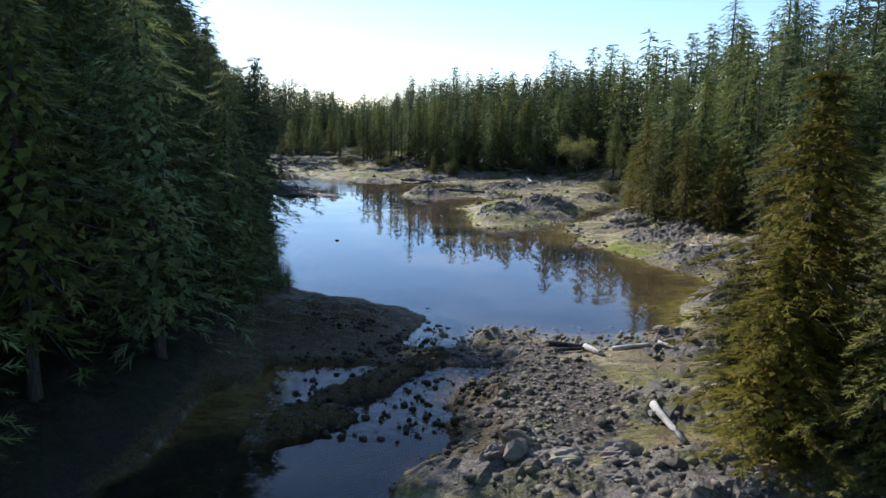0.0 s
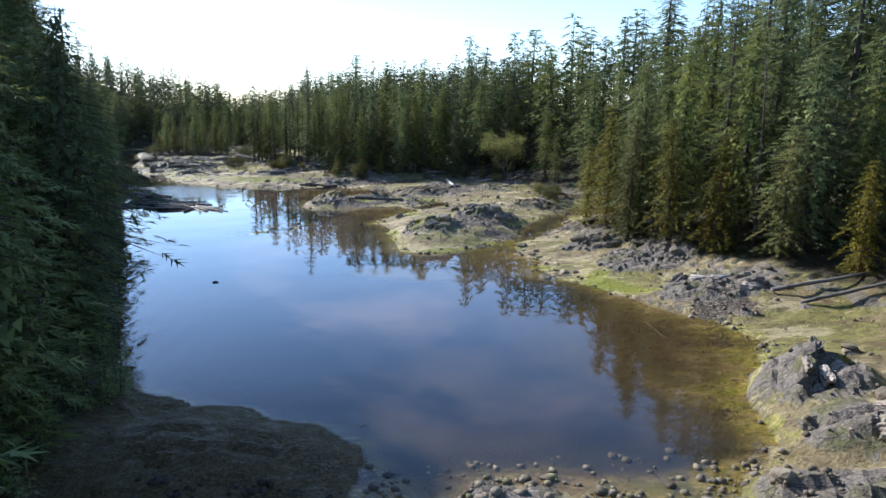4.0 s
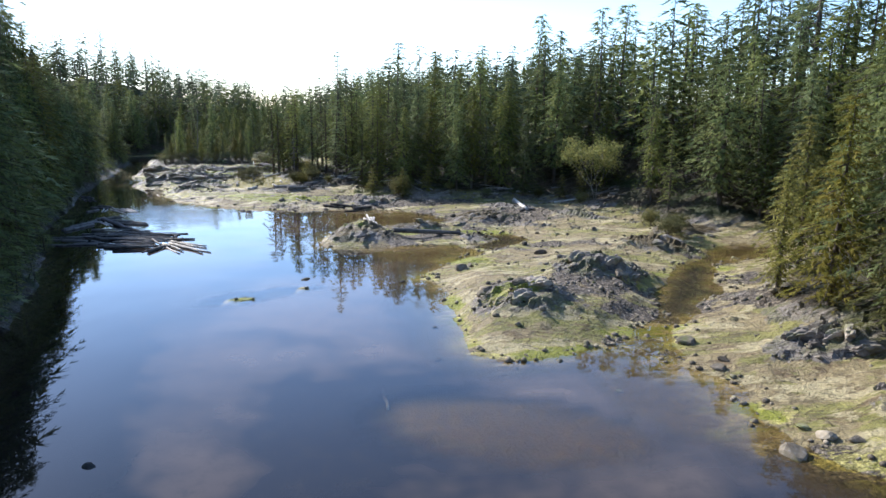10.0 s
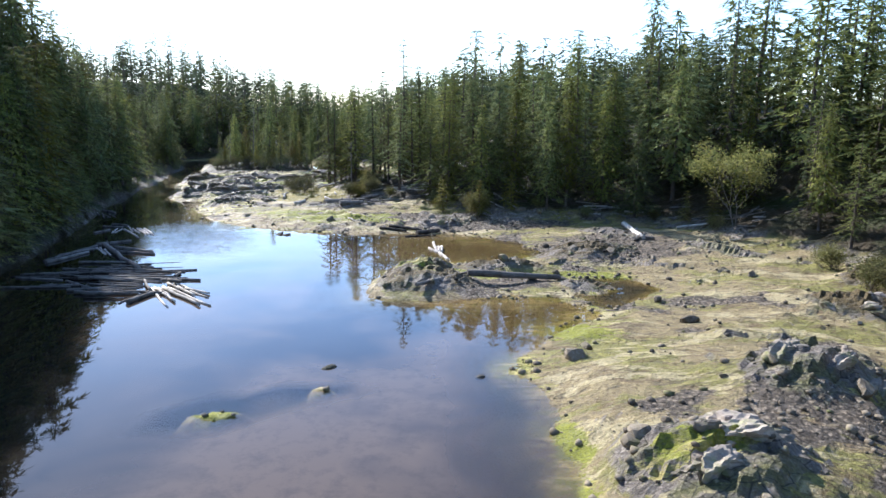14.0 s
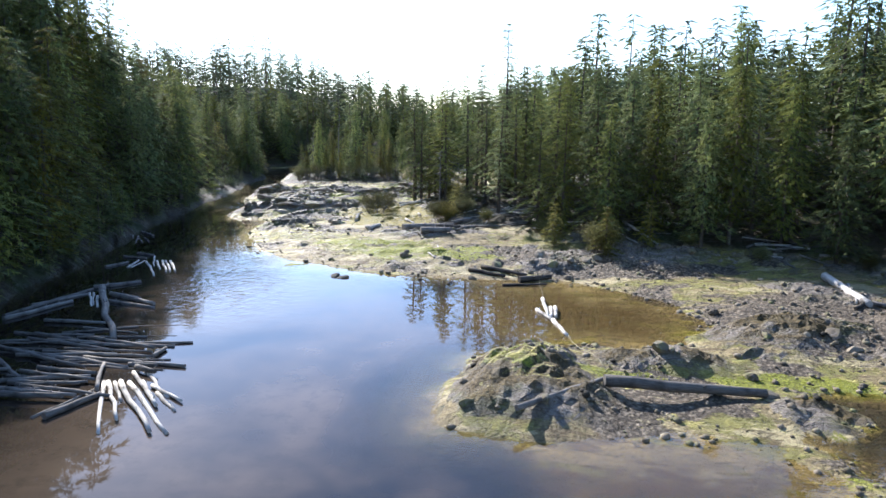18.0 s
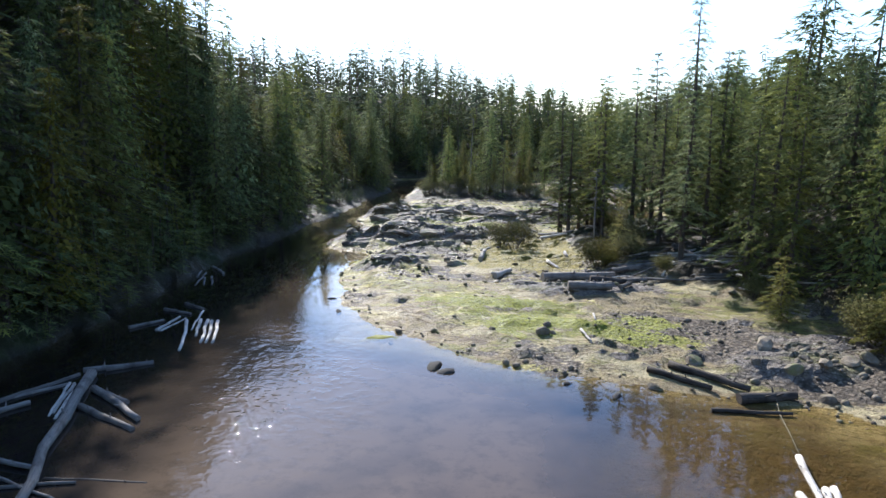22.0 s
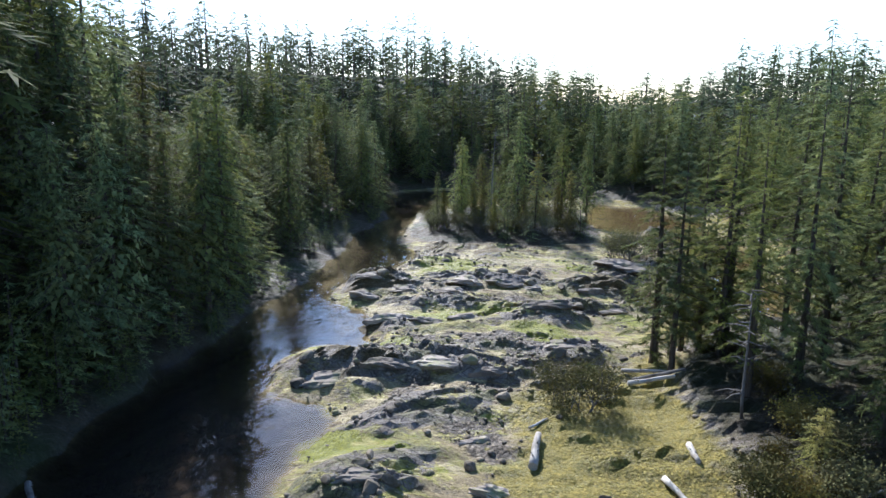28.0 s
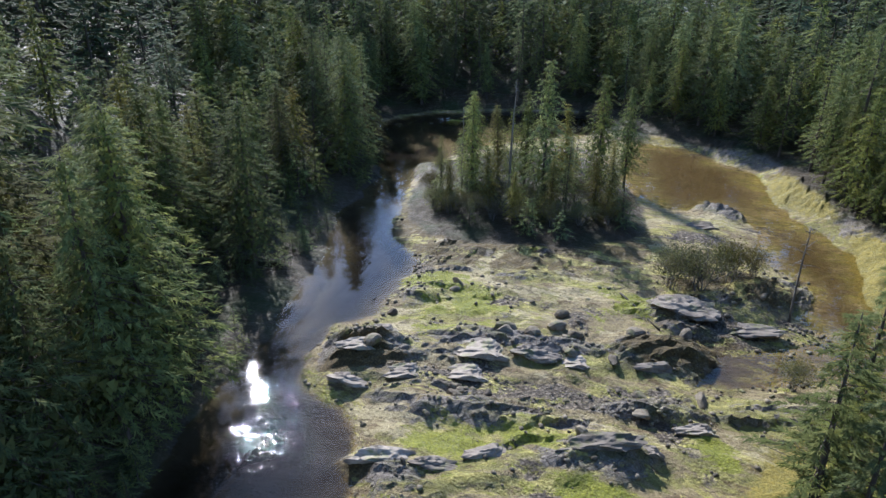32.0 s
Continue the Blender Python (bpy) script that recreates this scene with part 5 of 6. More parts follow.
RAFT = [(-32.1, 128.7, -27.9, 127.9), (-31.7, 127.7, -25.8, 126.8), (-32.0, 125.9, -25.4, 124.0), (-31.6, 126.0, -23.5, 124.7), (-29.3, 125.9, -23.1, 126.3), (-28.3, 128.3, -23.7, 127.4),
        (-30.8, 124.5, -27.8, 122.5), (-27.7, 123.6, -24.4, 123.5), (-28.1, 122.9, -23.8, 122.6), (-27.6, 122.0, -25.5, 121.9), (-27.6, 120.7, -24.8, 121.4), (-27.1, 120.1, -23.8, 120.4),
        (-23.8, 118.5, -23.3, 122.0), (-23.2, 118.5, -22.5, 121.2), (-22.9, 121.5, -24.8, 124.7), (-23.7, 125.1, -22.2, 125.3), (-23.1, 126.3, -23.2, 127.7), (-22.8, 124.4, -21.5, 124.0)]
RAFT_PALE = [(-23.4, 122.7, -20.1, 117.7), (-23.1, 122.6, -20.1, 118.9), (-22.9, 122.8, -21.2, 120.8), (-22.5, 122.7, -18.1, 118.1), (-22.2, 122.9, -17.4, 118.2), (-22.7, 124.0, -19.9, 121.3),
             (-22.4, 124.5, -19.4, 121.6), (-20.8, 122.6, -18.5, 121.2), (-20.2, 122.0, -18.3, 120.3), (-21.5, 122.9, -19.3, 120.5)]
BOOM = [(-36.7, 131.5, -36.0, 139.1), (-36.1, 130.8, -34.9, 135.5), (-37.0, 134.2, -35.4, 137.9), (-35.3, 139.2, -26.8, 128.3), (-35.3, 140.1, -33.9, 141.9), (-33.6, 137.8, -29.1, 136.0),
        (-32.6, 136.1, -28.6, 135.2), (-33.0, 137.6, -30.9, 137.2), (-36.2, 139.5, -34.5, 141.2), (-40.0, 146.2, -39.3, 148.4), (-41.0, 152.3, -38.9, 151.7), (-41.2, 150.5, -38.8, 150.3),
        (-49.7, 162.1, -48.6, 162.8), (-47.7, 163.3, -45.2, 161.6)]
BOOM_PALE = [(-35.5, 138.1, -33.0, 134.9), (-35.2, 138.1, -33.1, 135.2), (-34.3, 137.3, -32.5, 134.8), (-38.2, 146.6, -39.1, 149.6), (-37.9, 146.6, -38.5, 149.5), (-38.0, 149.0, -34.2, 144.1),
             (-38.7, 151.4, -36.3, 147.5), (-37.3, 149.5, -35.2, 146.6), (-36.8, 149.6, -34.1, 145.7), (-36.5, 149.6, -33.8, 145.8), (-36.1, 149.7, -33.4, 145.9), (-49.0, 163.6, -46.3, 159.6),
             (-46.8, 161.3, -44.4, 157.1), (-45.7, 159.8, -43.9, 157.6), (-45.3, 160.2, -43.3, 157.8)]
lr = random.Random(77)
for k, row in enumerate(RAFT):
    lay_log(*row, lr.uniform(0.09, 0.16), LOG_GREY, "grey floating log in a jammed raft", "logs of the raft", z=-0.08, lift=0.10 * (k % 3))
for k, row in enumerate(RAFT_PALE):
    lay_log(*row, lr.uniform(0.09, 0.135), LOG_PALE, "bleached log fanning out of the raft in the sun", "logs of the raft", z=-0.06, lift=0.09 * (k % 2))
for k, row in enumerate(BOOM):
    lay_log(*row, 0.24 if k == 3 else lr.uniform(0.11, 0.18), LOG_GREY, "grey log floating off the shaded bank", "logs off the shaded bank", z=-0.07, lift=0.05 * (k % 2))
for k, row in enumerate(BOOM_PALE):
    lay_log(*row, lr.uniform(0.07, 0.11), LOG_PALE if k < 11 else LOG_GREY, "short pale log floating off the shaded bank", "logs off the shaded bank", z=-0.06)
for k in range(40):     # the matted middle of the raft
    x, y, a = lr.uniform(-36, -26), lr.uniform(120.5, 131), lr.choice((lr.gauss(0, 0.18), lr.gauss(0.5, 0.3)))
    ln = lr.uniform(2.5, 6)
    lay_log(x, y, x + ln * math.cos(a), y + ln * math.sin(a) * 0.5, lr.uniform(0.06, 0.12), LOG_GREY if k % 4 else LOG_DARK, "dark grey log in the matted raft", "logs of the raft", z=-0.1, lift=0.05 * (k % 4))
for row in [(-3.1, 143.2, -2.6, 138.5), (-3.4, 140.1, -2.3, 137.7), (-2.5, 140.8, -2.4, 138.5), (-2.2, 141.0, -2.1, 138.6), (-2.3, 137.8, -1.4, 134.7)]:
    lay_log(*row, 0.13, LOG_PALE, "white bleached log floating in the shallow pond", "white logs in the pond", z=-0.05)
for row, r, m, lab in [
        ((0.1, 124.9, 7.4, 126.1), 0.27, LOG_GREY, "long grey log lying across the muddy spit"), ((-3.6, 121.4, 0.4, 125.6), 0.13, LOG_GREY, "thin grey pole leaning on the spit"),
        ((-9.4, 150.2, -6.3, 149.1), 0.16, LOG_DARK, "dark log on the edge of the pond"), ((-8.4, 151.1, -4.6, 149.5), 0.2, LOG_DARK, "dark log on the edge of the pond"),
        ((-5.1, 148.3, -2.6, 149.5), 0.26, LOG_DARK, "thick dark log at the waterline of the pond"), ((-6.3, 146.8, -2.9, 147.7), 0.1, LOG_DARK, "thin dark pole in the pond's edge"),
        ((-4.5, 166.1, -1.4, 165.2), 0.12, LOG_PALE, "pale bleached log on the shaded shore"), ((4.3, 166.4, 7.1, 158.1), 0.13, LOG_PALE, "pale thin log on the rocks below the firs"),
        ((3.5, 162.6, 5.2, 159.9), 0.1, LOG_PALE, "pale thin log on the rocks below the firs"), ((-18.5, 165.3, -13.6, 168.7), 0.36, LOG_GREY, "thick grey drift log at the woods' foot"),
        ((-15.9, 162.0, -13.0, 162.9), 0.34, LOG_GREY, "thick grey drift log on the gravel"), ((-14.8, 164.5, -12.3, 165.2), 0.26, LOG_DARK, "dark log among the drift pile"),
        ((-13.9, 169.9, -7.5, 171.7), 0.24, LOG_GREY, "long grey log in the drift pile"), ((-12.8, 166.9, -11.1, 168.1), 0.2, LOG_GREY, "grey log in the drift pile"),
        ((-12.5, 163.5, -11.9, 164.7), 0.16, LOG_GREY, "short grey log in the drift pile"), ((-9.7, 175.8, -6.6, 170.4), 0.16, LOG_GREY, "grey log in the drift pile"),
        ((-13.6, 154.4, -12.6, 152.1), 0.08, LOG_PALE, "pale stick on the weedy flat"), ((-13.5, 158.3, -13.2, 157.3), 0.06, LOG_PALE, "pale stick on the weedy flat"),
        ((-25.8, 172.4, -26.2, 175.0), 0.22, LOG_PALE, "pale log on the grass flat"), ((-4.9, 167.7, -3.2, 166.5), 0.14, LOG_PALE, "pale log in the drift pile"),
        ((-20.0, 173.5, -18.6, 171.8), 0.14, LOG_PALE, "pale log at the edge of the grass"), ((-19.1, 176.6, -18.6, 175.0), 0.16, LOG_PALE, "pale log at the edge of the grass"),
        ((-22.0, 164.6, -21.3, 163.4), 0.12, LOG_PALE, "pale log below the grass flat"), ((17.9, 149.7, 18.3, 142.7), 0.3, LOG_PALE, "white bleached log lying up the bank"),
        ((18.0, 143.5, 19.3, 142.5), 0.2, LOG_GREY, "grey root end of a bleached log"), ((18.4, 143.3, 17.3, 142.3), 0.15, LOG_DARK, "dark root end of a bleached log"),
        ((19.0, 148.2, 17.7, 143.2), 0.12, LOG_PALE, "white bleached branch beside a larger log"), ((-1.2, 85.8, -0.8, 82.0), 0.09, LOG_PALE, "pale pole sunk in the lagoon"),
        ((10.2, 39.2, 12.4, 38.8), 0.13, LOG_PALE, "pale squared log on the gravel spit"), ((12.9, 39.2, 13.6, 38.0), 0.1, LOG_PALE, "pale plank on the gravel spit"),
        ((6.4, 40.8, 8.8, 40.4), 0.16, LOG_DARK, "dark wet log at the waterline"), ((6.7, 38.6, 8.8, 40.2), 0.12, LOG_DARK, "dark wet pole on the gravel spit"),
        ((8.8, 40.2, 9.3, 38.2), 0.2, LOG_PALE, "pale log on the gravel spit"), ((22.6, 45.2, 20.8, 42.3), 0.15, LOG_PALE, "pale weathered log on the mossy rocks"),
        ((30.2, 63.6, 38.0, 62.8), 0.14, LOG_GREY, "long grey log along the bank"), ((29.5, 66.0, 37.0, 65.4), 0.16, LOG_GREY, "long grey log along the bank"),
        ((25.4, 70.6, 28.2, 69.2), 0.12, LOG_PALE, "white bleached log on the dark rocks"), ((26.0, 71.4, 27.6, 69.2), 0.10, LOG_PALE, "white bleached branch on the dark rocks"),
        ((27.2, 70.4, 29.0, 70.2), 0.09, LOG_PALE, "white bleached branch on the dark rocks"), ((18.6, 63.6, 18.4, 56.8), 0.12, LOG_DARK, "dark log sunk in amber shallows"),
        ((9.6, 29.3, 10.0, 26.4), 0.17, LOG_PALE, "bleached forked log on the boulders"), ((9.3, 28.7, 9.9, 28.9), 0.13, LOG_PALE, "bleached root stub on the boulders"),
        ((-22.8, 182.6, -20.2, 183.5), 0.14, LOG_PALE, "pale log in the wet grass"), ((-22.6, 183.4, -19.6, 184.2), 0.12, LOG_GREY, "grey log in the wet grass"),
        ((-23.4, 184.2, -20.6, 184.4), 0.12, LOG_PALE, "pale log in the wet grass"), ((-32.6, 214.5, -29.0, 209.5), 0.07, LOG_DARK, "long thin dark pole on the flat")]:
    lay_log(*row, r, m, lab, "drift logs on the shore", z=-0.32 if "sunk" in lab else None, lift=0.4 if "leaning" in lab else 0.04)
stake = lay_log(8.4, 40.8, 8.55, 39.9, 0.17, LOG_PALE, "pale stump standing on the gravel spit", "drift logs on the shore", lift=0.1, name="pale_stump")
stake.matrix_basis = pose(8.4, 40.9, ground_at(8.4, 40.9) - 0.1, 0, -68, -70)
for k in range(44):     # the heap of sticks in the shade of the woods' point
    x, y = lr.uniform(-15.5, -5.5), lr.gauss(171.6, 1.7)
    a, ln = lr.choice((lr.gauss(-0.15, 0.3), lr.gauss(0.6, 0.35))), lr.uniform(1.2, 4.2)
    pale = lr.random() < 0.3
    lay_log(x, y, x + ln * math.cos(a), y + ln * math.sin(a), lr.uniform(0.04, 0.10), LOG_PALE if pale else LOG_GREY,
            "pale stick in the heap of drift wood" if pale else "grey pole in the heap of drift wood", "heap of drift wood", lift=0.06 * (k % 5))
for row, r, lab in [((-22.4, 166.0, -21.6, 167.6), 0.24, "broken white stump on the gravel below the grass"), ((-22.9, 166.4, -22.2, 166.5), 0.10, "broken white root on the gravel below the grass"),
                    ((-5.0, 168.9, -2.4, 166.9), 0.11, "thin white log lying out of the shade"), ((-26.9, 175.8, -26.2, 176.9), 0.07, "pale stick on the grass flat")]:
    lay_log(*row, r, LOG_PALE, lab, "drift logs on the shore", lift=0.05)
for k in range(70):     # the tangled drift line below the woods
    x = lr.uniform(-16, 34)
    base = 171.5 - 0.32 * (x + 16) if x < 8 else 163.5 - 0.75 * (x - 8)
    y = base + lr.gauss(0, 1.6)
    a, ln = lr.gauss(-0.25, 0.5), lr.uniform(0.8, 3.6)
    pale = lr.random() < 0.22
    lay_log(x, y, x + ln * math.cos(a), y + ln * math.sin(a), lr.uniform(0.05, 0.13), LOG_PALE if pale else LOG_GREY,
            "pale bleached stick in the drift line" if pale else "grey log in the tangled drift line", "drift line below the woods", lift=0.03 * (k % 3))

# ---------------------------------------------------------------- boulders and stones


def rock_mesh(seed, name, cuts, material, flat=0.7):
    """A broken boulder of unit radius: a ball cut by planes."""
    rng = random.Random(seed)
    bm = bmesh.new()
    bmesh.ops.create_icosphere(bm, subdivisions=cuts, radius=1.0)
    planes = [(Vector((rng.gauss(0, 1), rng.gauss(0, 1), rng.gauss(0, 1))).normalized(), rng.uniform(0.5, 0.85)) for _ in range(9)]
    sx, sy = rng.uniform(0.85, 1.3), rng.uniform(0.7, 1.0)
    for v in bm.verts:
        for nrm, d in planes:
            over = v.co.dot(nrm) - d
            if over > 0:
                v.co -= nrm * over * 0.92
        v.co += Vector((rng.uniform(-1, 1), rng.uniform(-1, 1), rng.uniform(-1, 1))) * 0.035
        v.co.x, v.co.y, v.co.z = v.co.x * sx, v.co.y * sy, v.co.z * flat
    me = bpy.data.meshes.new(name)
    bm.to_mesh(me)
    bm.free()
    me.materials.append(material)
    return me


ROCKS = [rock_mesh(300 + k, "boulder", 2, STONE, 0.55 + 0.06 * k) for k in range(6)]
WETROCK = [rock_mesh(320 + k, "wet_boulder", 2, stone_material("wet_stone" + "ab"[k], (0.02, 0.02, 0.018), (0.06, 0.055, 0.048), 0.1, (0.09, 0.085, 0.075)), 0.45) for k in range(2)]


def boulder(x, y, size, rng, label, group, wet=False, z=None):
    ob = new("boulder", rng.choice(WETROCK if wet else ROCKS))
    ob.matrix_basis = pose(x, y, (ground_at(x, y) if z is None else z) + 0.12 * size, rng.uniform(-15, 15), rng.uniform(-15, 15), rng.uniform(0, 360))
    ob.scale = (size, size * rng.uniform(0.8, 1.1), size * rng.uniform(0.8, 1.15))
    return tagged(ob, label, "boulder", group)


br = random.Random(9)
NAMED = [(15.3, 76.3, 0.75), (17.4, 77.3, 0.6), (16.9, 78.2, 0.4), (18.2, 76.6, 0.45), (16.8, 89.5, 0.8), (16.7, 85.3, 0.55), (17.4, 86.2, 0.5), (5.5, 107.6, 0.8), (10.6, 83.2, 0.3), (8.6, 87.3, 0.3),
         (-45.3, 210.0, 0.75), (-39.4, 204.9, 1.2), (-36.0, 206.7, 1.1), (-34.6, 206.4, 0.9), (-47.2, 199.0, 0.9), (-49.0, 205.8, 0.7), (-29.4, 201.3, 0.7), (-25.7, 202.4, 0.9), (-30.7, 208.4, 0.9),
         (-36.1, 209.0, 0.8), (-29.2, 178.6, 0.7), (-31.5, 204.3, 0.9), (-27.2, 209.8, 1.0), (13.2, 102.8, 0.55), (-8.9, 148.6, 0.5), (-1.2, 149.9, 0.6)]
for x, y, s in NAMED:
    boulder(x, y, s * 0.75, br, "dark broken boulder on the tidal flat", "boulders of the flats")
LEDGE = stone_material("ledge_stone", (0.185, 0.152, 0.122), (0.42, 0.355, 0.28), 0.6, (0.50, 0.44, 0.30))


def crag_mesh(seed):
    """A craggy piece of layered bedrock, two units long along x."""
    rng = random.Random(seed)
    bm = bmesh.new()
    bmesh.ops.create_icosphere(bm, subdivisions=4, radius=1.0)
    planes = [(Vector((rng.gauss(0, 1), rng.gauss(0, 1), rng.gauss(0, 0.7))).normalized(), rng.uniform(0.45, 0.8)) for _ in range(10)]
    far = Vector((seed * 3.1, seed * 1.7, 0))
    for v in bm.verts:
        for nrm, d in planes:
            over = v.co.dot(nrm) - d
            if over > 0:
                v.co -= nrm * over * 0.9
        q = Vector((v.co.x * 1.2, v.co.y * 3.4, v.co.z * 2.2)) + far
        v.co *= 1 + 0.34 * noise.noise(q) + 0.2 * abs(noise.noise(q * 2.3)) + 0.1 * noise.noise(q * 5.1)
        layer = round(v.co.z * 4) / 4          # broken along its bedding
        v.co.z = 0.6 * v.co.z + 0.4 * layer
    me = bpy.data.meshes.new("rock_ledge")
    bm.to_mesh(me)
    bm.free()
    me.materials.append(LEDGE)
    return me


LEDGES = [crag_mesh(340 + k) for k in range(5)]
# ledges of the inner flats: x, y, length
LEDGE_ROWS = [
    (-40.0, 201.8, 5.1), (-36.8, 202.5, 3.5), (-33.8, 203.2, 3.1), (-47.9, 198.6, 3.2), (-47.4, 201.2, 2.9), (-47.5, 195.9, 3.3), (-44.0, 197.6, 3.8), (-28.7, 204.8, 3.5), (-30.9, 194.0, 5.0),
    (-28.0, 195.1, 1.9), (-25.5, 198.9, 3.0), (-42.0, 190.0, 4.6), (-39.2, 190.1, 2.8), (-26.8, 233.9, 5.2), (-40.2, 199.2, 4.1), (-36.6, 192.1, 2.9), (-22.6, 212.8, 5.1), (-27.9, 212.5, 5.2),
    (-40.8, 178.2, 4.3), (-37.5, 179.9, 3.2), (-34.6, 181.2, 3.6), (-31.1, 181.3, 2.4), (-27.9, 187.7, 3.0), (-34.2, 183.7, 3.6), (-32.8, 168.0, 2.6), (-29.1, 174.1, 2.3), (-26.8, 169.5, 2.6)]


def ledge(x, y, ln, high, turn, label, group):
    ob = new("rock_ledge", br.choice(LEDGES))
    ob.matrix_basis = pose(x, y, ground_at(x, y) - 0.3 * high, br.uniform(-9, 3), br.uniform(-5, 5), turn)
    ob.scale = (0.5 * ln, ln * br.uniform(0.18, 0.3), high)
    tagged(ob, label, "rock ledge", group)


for x, y, ln in LEDGE_ROWS:
    ledge(x, y, ln, (0.24 + 0.075 * ln) * br.uniform(0.8, 1.2), 22 + br.uniform(-9, 9), "long low ledge of grey-violet bedrock on the flat", "ledges of the inner flats")
# broken bedrock of the outer outcrops: x, y, spread, turn, how many
for x, y, spread, turn, many in [(16.2, 104.5, 2.9, 40, 10), (8.2, 95.6, 1.9, 20, 6), (26, 79, 3.4, 35, 8), (28.0, 69, 3.4, 15, 9), (23.5, 87, 2.2, 20, 5), (26, 117.5, 2.4, -30, 6), (33, 126, 2.4, 15, 4),
                                 (21.5, 50.0, 2.0, 40, 5), (21.0, 44.3, 2.0, -20, 5), (8.5, 23.5, 2.6, 20, 6), (2.6, 25.0, 1.8, 40, 4)]:
    for _ in range(many):
        a, r = br.uniform(0, 6.28), spread * br.random() ** 0.6
        ln = br.uniform(1.1, 2.6)
        ledge(x + 1.3 * r * math.cos(a), y + r * math.sin(a), ln, 0.22 + 0.16 * ln, turn + br.uniform(-25, 25), "craggy piece of dark bedrock in a broken outcrop", "crags of the outer outcrops")
for x, y, s in [(-12.0, 77.0, 0.55), (-13.3, 80.0, 0.3), (-7.3, 106.9, 0.7), (-8.2, 106.5, 0.3), (0.5, 106.1, 0.5), (-20.0, 147.2, 1.0), (-19.2, 146.7, 0.8), (-32.5, 158.0, 0.55), (-30.2, 154.9, 0.6), (-10.5, 147.0, 0.6),
                (-13.0, 147.7, 0.6), (-24.0, 150.2, 0.3), (2.2, 93.8, 0.35), (-51.6, 207.7, 0.5), (-51.8, 213.5, 0.35), (-1.0, 49.5, 0.4), (-0.2, 45.2, 0.5), (0.8, 42.4, 0.45), (-0.5, 41.4, 0.5), (1.2, 40.2, 0.5), (2.0, 88.0, 0.3)]:
    boulder(x, y, s * 0.62, br, "wet dark rock breaking the still water", "rocks in the water", True, -0.1)
tries = [(br.uniform(-56, 34), br.uniform(18, 224)) for _ in range(9000)]
tz, ta = terrain(np.array([t[0] for t in tries]), np.array([t[1] for t in tries]))
made = 0
for k, (x, y) in enumerate(tries):
    if made >= 210 or not 0.05 < tz[k] < 2.2 or ta["forest_shade"][k] > 0.3 or ta["wrack_shade"][k] > 0.6 or br.random() > 0.02 + 0.6 * max(ta["rock"][k] ** 2, ta["gravel"][k] * 0.3):
        continue
    boulder(x, y, 0.22 + 0.55 * br.random() ** 2.5, br, "grey angular rock lying on the shore", "scattered shore rocks")
    made += 1


def stones_stuff(name, places, label, material):
    """Cobbles too many to count, joined."""
    base = []
    for k in range(5):
        r = random.Random(400 + k)
        bm = bmesh.new()
        bmesh.ops.create_icosphere(bm, subdivisions=1, radius=1.0)
        for v in bm.verts:
            v.co *= r.uniform(0.55, 1.2)
            v.co.z *= 0.65
        base.append((np.array([v.co[:] for v in bm.verts]), np.array([[q.index for q in f.verts] for f in bm.faces])))
        bm.free()
    r = np.random.RandomState(7)
    vs, fs, off = [], [], 0
    for x, y, z, s in places:
        v, f = base[r.randint(5)]
        a = r.uniform(0, 6.28)
        w = np.stack([v[:, 0] * math.cos(a) - v[:, 1] * math.sin(a) * 0.8, v[:, 0] * math.sin(a) + v[:, 1] * math.cos(a) * 0.8, v[:, 2]], 1) * s + (x, y, z)
        vs.append(w)
        fs.append(f + off)
        off += len(v)
    co, tri = np.concatenate(vs).astype(np.float32), np.concatenate(fs).astype(np.int32)
    me = bpy.data.meshes.new(name)
    me.vertices.add(len(co))
    me.vertices.foreach_set("co", co.ravel())
    me.loops.add(tri.size)
    me.loops.foreach_set("vertex_index", tri.ravel())
    me.polygons.add(len(tri))
    me.polygons.foreach_set("loop_start", np.arange(0, tri.size, 3, dtype=np.int32))
    me.update(calc_edges=True)
    me.materials.append(material)
    return tagged(new(name, me), label, "stones", kind="stuff")


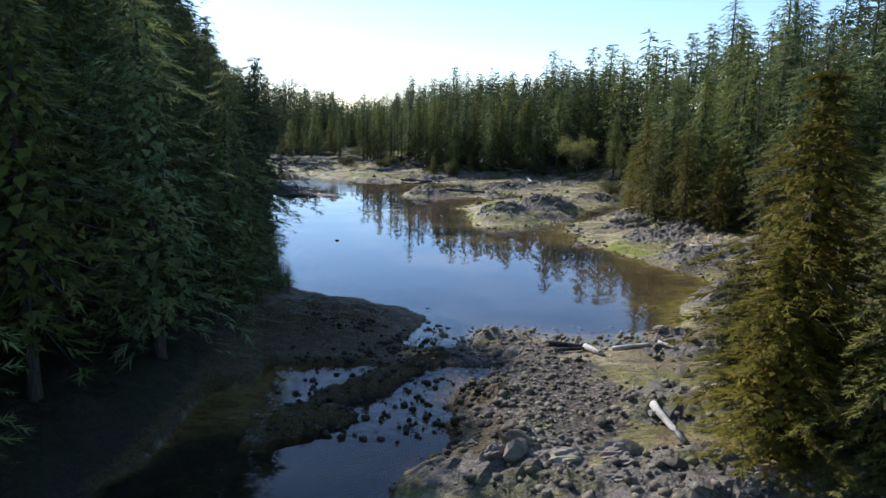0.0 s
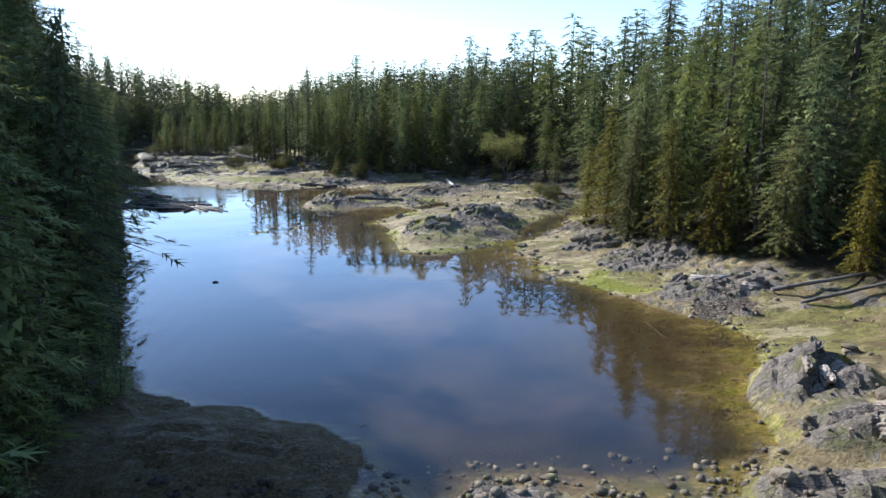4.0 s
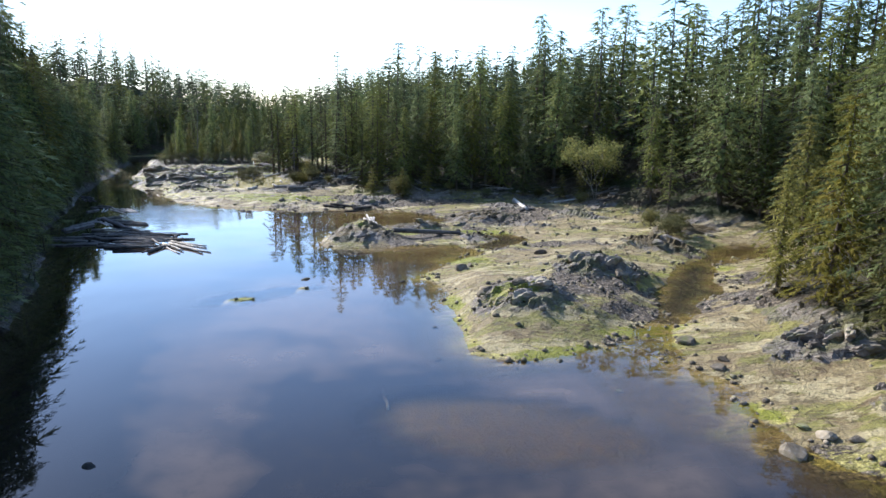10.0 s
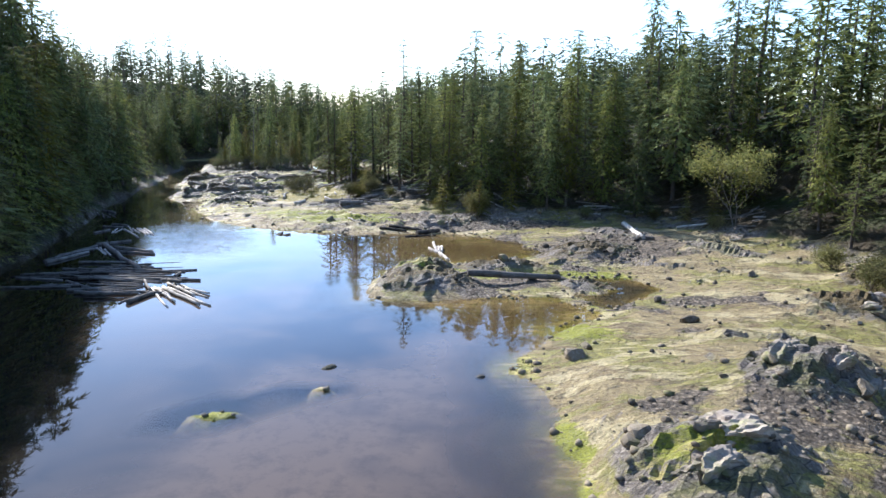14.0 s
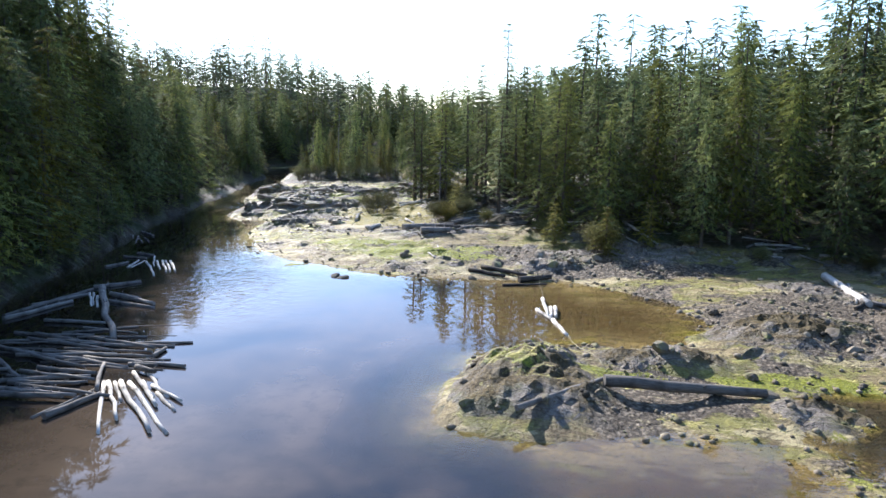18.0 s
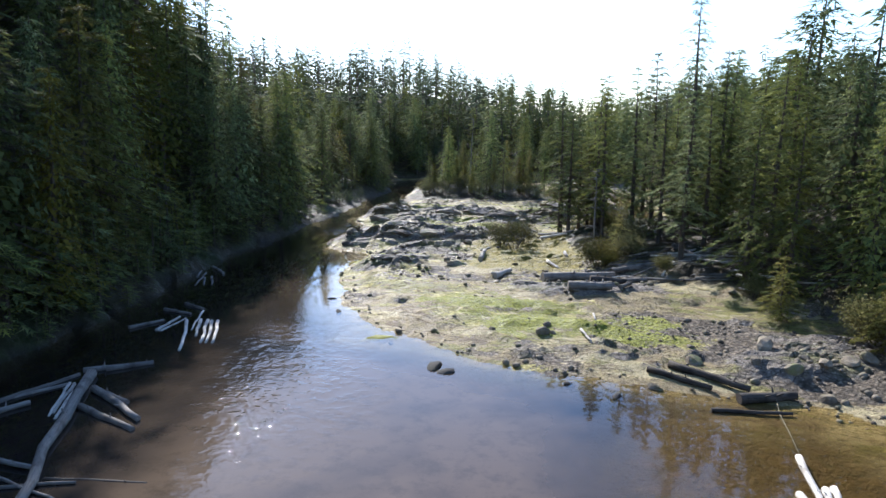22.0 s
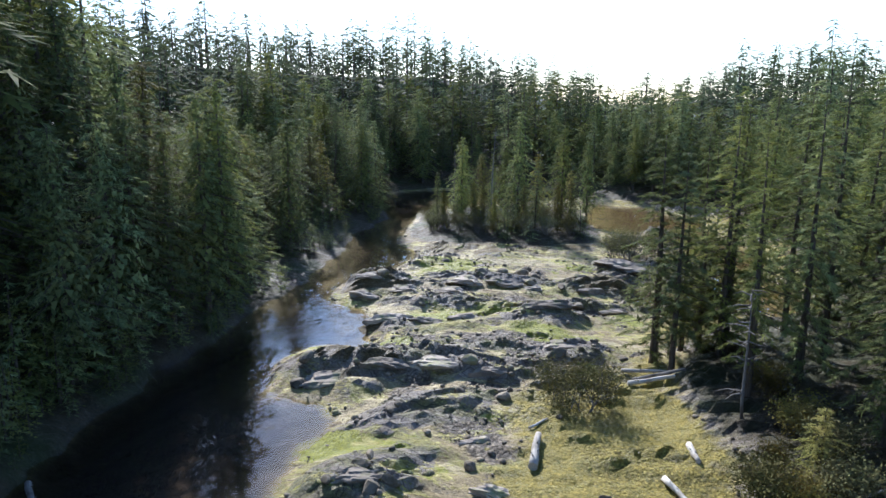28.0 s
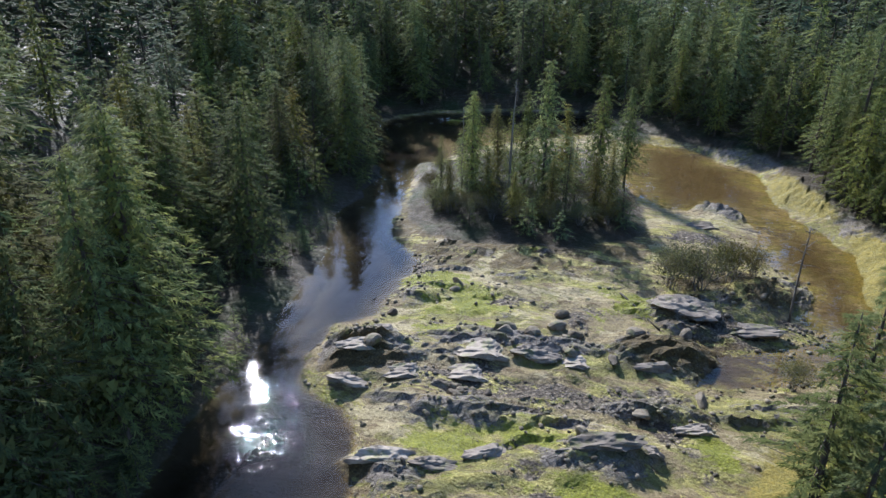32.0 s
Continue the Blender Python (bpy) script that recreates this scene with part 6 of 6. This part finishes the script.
sr = np.random.RandomState(3)
sx = np.concatenate([sr.uniform(-58, 34, 80000), sr.uniform(-9, 16, 14000)])
sy = np.concatenate([sr.uniform(44, 226, 80000), sr.uniform(18, 46, 14000)])
mixed = sr.permutation(len(sx))
sx, sy = sx[mixed], sy[mixed]
sz, sa = terrain(sx, sy)
shelf = smooth(80, 85, sy) * smooth(116, 108, sy)
want = (1 + 1.2 * smooth(162, 172, sy) + 0.5 * shelf) * (0.015 + 0.75 * np.clip(sa["gravel"] - 0.4, 0, 1) + 0.22 * sa["rock"] + 0.5 * smooth(0.25, 0.05, sz)) * (sa["forest_shade"] < 0.4) * ((sa["wrack_shade"] < 0.6) | (sy < 44)) * (sa["grass"] < 0.5)
keep = ((sz > -0.02) | (sr.uniform(0, 1, len(sx)) < 0.25)) & (sz > np.where(sy < 46, -0.6, -0.02)) & (sz < 2.5) & (sr.uniform(0, 1, len(sx)) < want)
size = 0.05 + 0.24 * sr.uniform(0, 1, len(sx)) ** 2.6
spots = list(zip(sx[keep], sy[keep], np.where(sy[keep] < 46, np.maximum(sz[keep], -0.32), sz[keep]) + 0.02, size[keep]))
dark = sa["wrack_shade"][keep] > 0.5
stones_stuff("shore_stones", [q for q, d in zip(spots, dark) if not d][:17000], "loose grey and brown cobbles strewn over the flats", STONE)
WETSTONE = stone_material("weedy_stone", (0.022, 0.019, 0.014), (0.075, 0.062, 0.042), 0.3, (0.10, 0.09, 0.07))
stones_stuff("weedy_stones", [q for q, d in zip(spots, dark) if d][:6000], "dark weed-covered cobbles of the bars and spits", WETSTONE)

# ---------------------------------------------------------------- the mooring line of the white logs


def rope(points, label):
    v, f = [], []
    path = [Vector((x, y, max(ground_at(x, y), -0.02) + 0.05 + lift)) for x, y, lift in points]
    tube(path, [0.017] * len(path), 6, v, f)
    return tagged(new("mooring_rope", mesh_from("mooring_rope", v, f, ROPE, True)), label, "rope", "mooring ropes")


ROPE = wood_material("sun_bleached_rope", (0.22, 0.20, 0.13), (0.36, 0.33, 0.23), (0.15, 0.13, 0.08))
rope([(-3.5, 149.1, 0.1), (-3.45, 147.4, 0.04), (-3.2, 145.4, 0.0), (-3.05, 143.2, 0.06)], "thin pale rope from a shore log to the white logs")
rope([(-1.4, 134.8, 0.05), (-1.1, 133.4, 0.0), (-0.75, 132.0, 0.02), (-0.55, 130.6, 0.04), (-0.25, 129.5, 0.04), (0.1, 128.4, 0.03), (0.4, 127.2, 0.03)], "thin pale rope from the white logs over the muddy spit")
